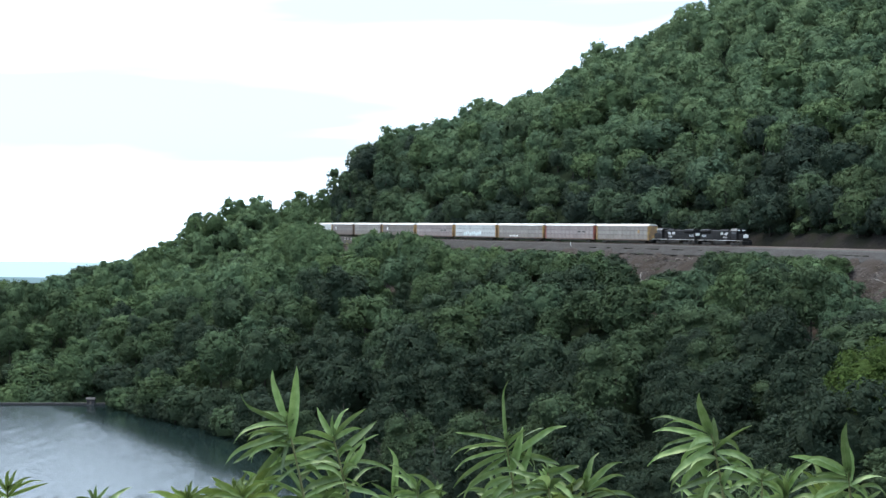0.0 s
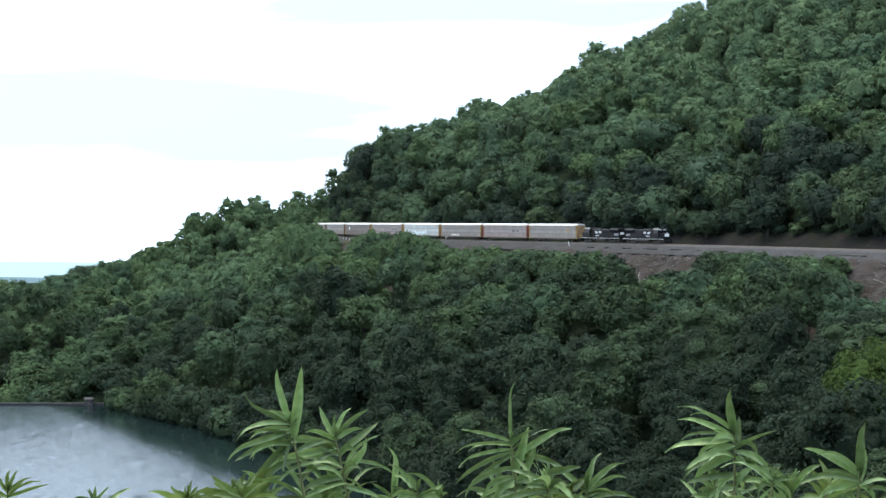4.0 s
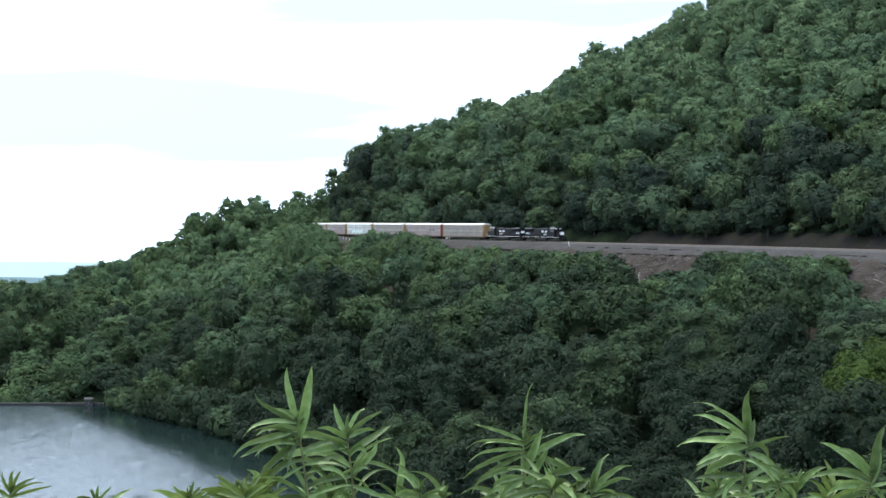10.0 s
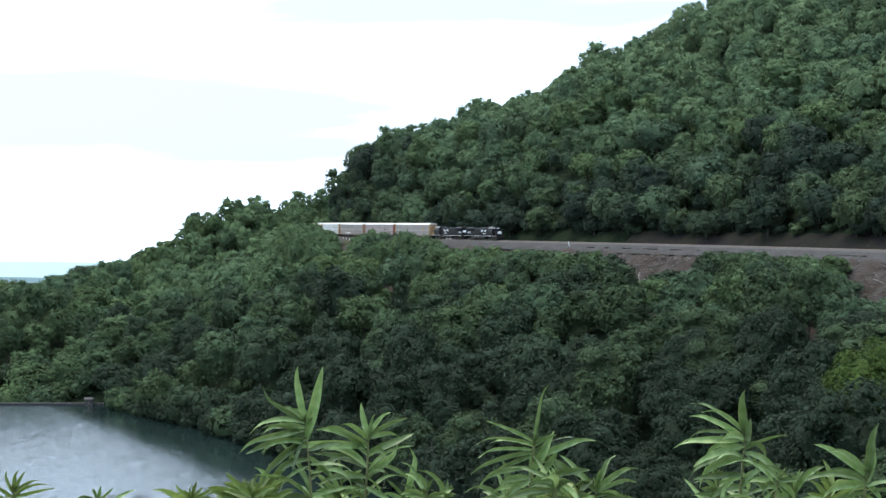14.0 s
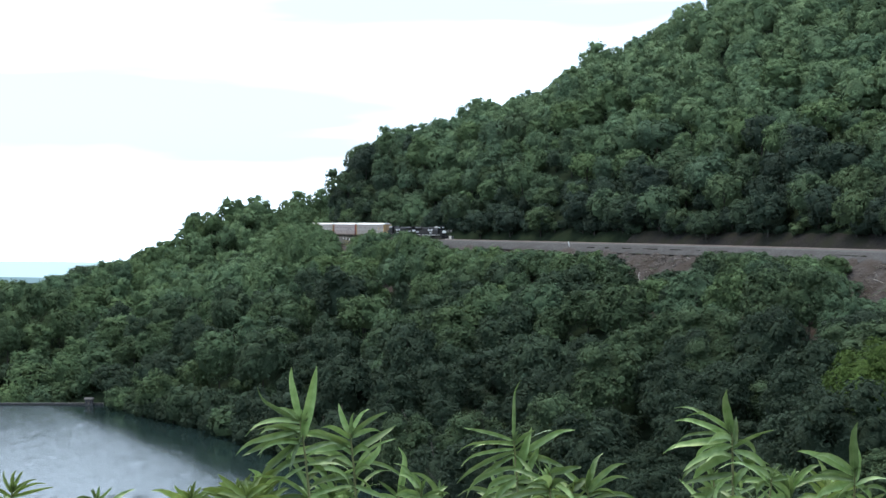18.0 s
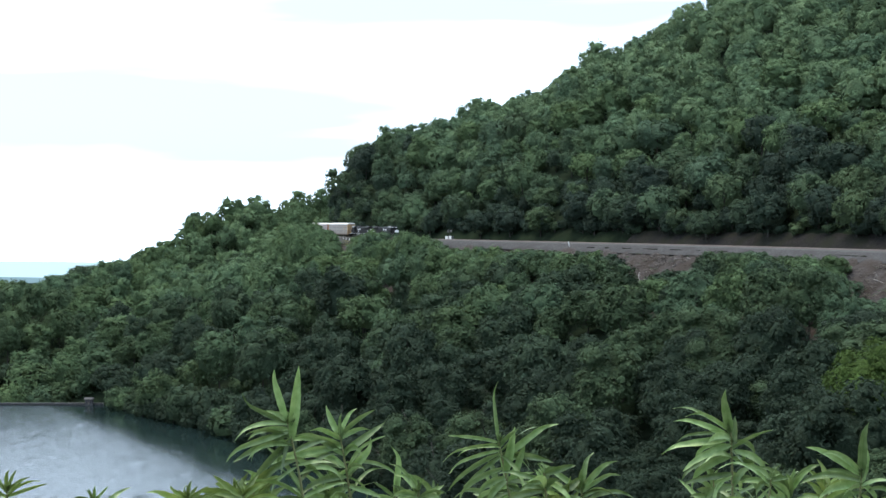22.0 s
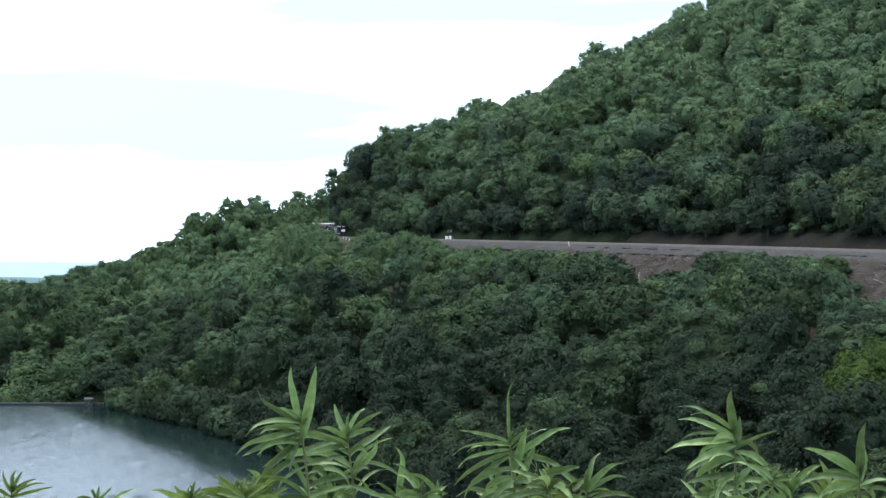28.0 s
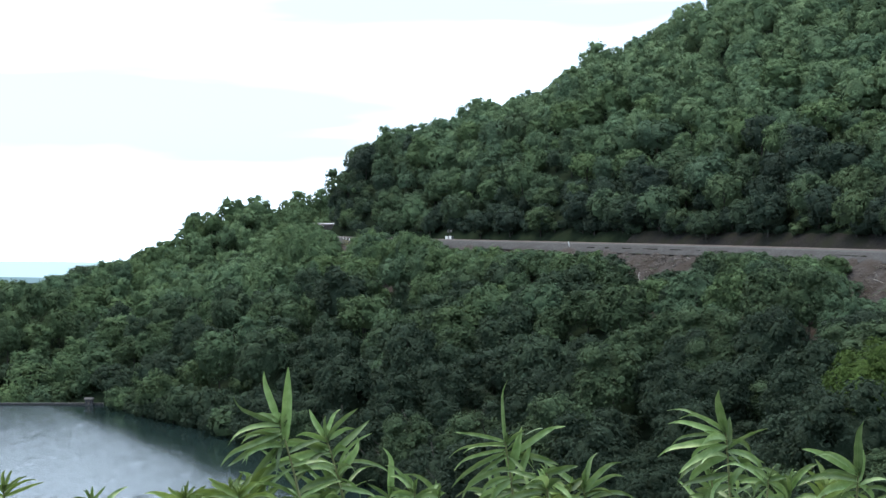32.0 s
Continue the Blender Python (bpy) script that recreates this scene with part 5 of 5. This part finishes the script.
plant((-267, -624), -50, 286, (
    (252, 10, 148, 29, -3, -11), (285, -16, 112, 20, -7, 6), (285, -59, 50, 12, 11, -11), (283, -69, 107, 17, -5, 11),
    (281, -104, 115, 15, 20, -23), (267, -108, 133, 17, 11, -34), (272, -103, 94, 15, 9, 23), (263, -122, 124, 19, 23, 11),
    (251, -140, 133, 20, 16, 34), (255, -158, 72, 12, 7, 23), (255, -164, 72, 11, 9, -11), (238, -97, 89, 15, 18, -45),
    (209, -133, 95, 19, 18, 23), (215, 128, 74, 17, 25, 23), (226, 76, 70, 15, 16, 45),
), SWAY_A, 1.0, False, 0.0, 0)
plant((-177, -624), -45, 260, (
    (255, -32, 71, 16, -5, 11), (258, 0, 42, 9, 0, 0), (258, 27, 63, 12, 6, 23), (254, 44, 86, 14, 14, -11),
    (251, 62, 62, 14, 9, 23), (249, -69, 63, 15, 9, -23), (224, 52, 102, 21, -3, -11), (179, 34, 87, 21, -6, 23),
    (215, 80, 44, 20, 23, -23), (240, -86, 100, 16, 16, 23), (235, -106, 167, 22, 18, -34), (195, -83, 105, 20, 18, 34),
    (175, -107, 102, 19, 23, -23), (156, 105, 77, 16, 20, 11), (170, 29, 65, 19, 9, 34), (145, -65, 60, 17, 11, 23),
), SWAY_B, 1.0, False, 0.06, 1)
plant((152, -624), -29, 247, (
    (248, -4, 120, 12, -5, 0), (249, -83, 107, 10, 7, 11), (243, -93, 118, 10, 7, -23), (238, -101, 93, 10, 10, 23),
    (231, -102, 108, 10, 11, -11), (226, -128, 133, 15, 29, 23), (220, -128, 95, 14, 18, -23), (195, -117, 116, 16, 16, 11),
    (183, 16, 100, 24, -3, -23), (149, 20, 115, 21, -3, 11), (213, 54, 130, 19, 9, 11), (238, 42, 50, 12, 7, -23),
    (175, -122, 74, 19, 16, 23), (158, 126, 42, 17, 20, -11), (170, -140, 67, 19, 9, -23), (163, -15, 66, 14, 5, 23),
), SWAY_C, 1.0, False, 0.0, 2)
plant((297, -624), -16, 152, (
    (149, -56, 98, 16, 7, 11), (152, -3, 43, 15, 0, -11), (152, 19, 80, 16, 3, 11), (149, 47, 90, 17, 6, -11),
    (145, 63, 88, 15, 9, 23), (145, -83, 56, 16, 16, -23), (136, 82, 62, 15, 14, 23), (131, -99, 70, 16, 11, 11),
), SWAY_C, 0.7, False, 0.12, 3)
plant((575, -624), -41, 263, (
    (258, -22, 101, 25, -3, -11), (231, 4, 66, 21, 0, 11), (269, -67, 117, 12, 11, 23), (267, -74, 97, 11, 14, -23),
    (254, -84, 123, 17, 7, 11), (260, -103, 122, 9, 14, -11), (251, -113, 138, 22, 11, 23), (238, -119, 122, 20, 11, -23),
    (235, -127, 120, 17, 25, 34), (217, -137, 109, 27, 14, 11), (226, 113, 92, 20, 29, -11), (213, 102, 65, 17, 16, 23),
    (181, -110, 104, 17, 11, -34), (170, 113, 65, 20, 18, 11), (158, -134, 66, 20, 11, 23),
), SWAY_E, 1.0, False, 0.0, 4)
plant((643, -624), -8, 174, (
    (173, -67, 55, 15, 11, 11), (170, 75, 35, 14, 16, -11), (168, 121, 61, 15, 18, 23), (170, -138, 46, 17, 11, -11),
    (158, -97, 54, 17, 16, 23), (152, 156, 42, 17, 9, 11),
), SWAY_E, 0.8, False, -0.1, 5)
plant((824, -624), -16, 186, (
    (174, -14, 125, 25, -2, -11), (163, 4, 79, 24, -2, 11), (179, -71, 127, 20, 7, 11), (183, -64, 98, 16, 14, -23),
    (168, -105, 128, 20, 20, 23), (161, -111, 100, 25, 14, -23), (163, 125, 55, 16, 20, 11), (170, -79, 69, 16, 11, 34),
    (145, -117, 69, 19, 9, 11),
), SWAY_G, 1.0, False, -0.05, 6)
plant((-881, -624), 5, 152, (
    (149, -3, 44, 11, 0, 0), (149, 21, 41, 10, 0, 11), (145, 52, 60, 7, 5, -11), (140, 68, 71, 7, 11, 23),
    (136, 73, 92, 10, 5, -11), (145, -32, 51, 10, -2, 11), (134, 35, 55, 9, 2, 23), (136, -64, 52, 11, 6, -11),
), SWAY_A, 0.8, True, 0.3, 7)
plant((-700, -624), 0, 131, (
    (127, -74, 45, 9, 3, 0), (129, -40, 28, 10, 0, 11), (129, 4, 32, 10, 0, -11), (127, 45, 38, 7, 0, 11),
    (125, -90, 52, 10, 9, 11), (125, 82, 49, 10, 9, -11),
), SWAY_A, 0.6, False, 0.35, 8)
plant((-514, -624), 0, 136, (
    (131, -54, 42, 12, 0, 0), (134, 9, 34, 11, 0, 11), (134, -37, 23, 12, 0, -11), (131, 39, 32, 11, 0, 11),
    (129, 56, 56, 11, 0, -11), (127, -80, 52, 11, 7, 23), (125, 83, 55, 12, 9, 0),
), SWAY_A, 0.6, True, 0.25, 9)
plant((-398, -624), -7, 140, (
    (136, -53, 75, 17, 3, -11), (131, -82, 69, 16, 7, 23), (136, 25, 53, 16, 0, 11), (134, 52, 59, 17, 7, -11),
    (127, -99, 41, 17, 9, 0), (127, 88, 57, 17, 14, 23), (131, -13, 40, 15, 0, 23),
), SWAY_B, 0.6, True, -0.15, 10)
plant((-95, -624), -7, 145, (
    (136, 3, 96, 19, -2, 0), (136, 15, 35, 15, 0, 11), (138, 65, 32, 11, 7, -11), (134, -56, 53, 11, 6, -11),
    (129, 82, 47, 12, 9, 11), (129, -82, 50, 12, 9, 11),
), SWAY_B, 0.7, False, 0.1, 11)
plant((-5, -624), -5, 140, (
    (136, -42, 30, 14, -2, 0), (136, 67, 17, 12, 5, 11), (131, -78, 43, 12, 7, -11), (131, -13, 40, 12, 0, 11),
), SWAY_C, 0.6, False, 0.2, 12)


# low leafy sprigs along the foot of the view
for n, (sx, top, tone, deep) in enumerate(((-428, 104, True, 0.1), (-372, 104, True, 0.0), (-340, 92, False, 0.15), (-225, 120, False, 0.1), (-60, 96, False, 0.0), (105, 110, False, 0.1), (215, 130, False, -0.1), (262, 96, True, 0.1), (540, 120, False, 0.15), (690, 118, False, 0.0), (760, 104, True, 0.1))):
    gen = random.Random(200 + n)
    top = top + 55
    fan = [(top * gen.uniform(0.45, 1.0), gen.choice((-1, 1)) * gen.uniform(4, 95), gen.uniform(34, 78), gen.uniform(11, 21), gen.uniform(2, 14), gen.uniform(-35, 35)) for _ in range(13)]
    plant((sx, -624), gen.uniform(-14, 10), top, fan, SWAY_B if sx < 0 else SWAY_C if sx < 400 else SWAY_E, 0.5, tone, deep, 40 + n)


# ---- what moves ----
def motions():
    for ob, s0, half, turn in TRAIN:
        walk(ob, [(t, track_pose(s0 + SPEED * t, half, turn)) for t in range(33)])
    for shoot, up, sway, gain in SHOOTS:
        walk(shoot, [(float(t), pose(0, 0, up, 0, gain * a, 0)) for t, a in zip(SWAY_T, sway)])


motions()
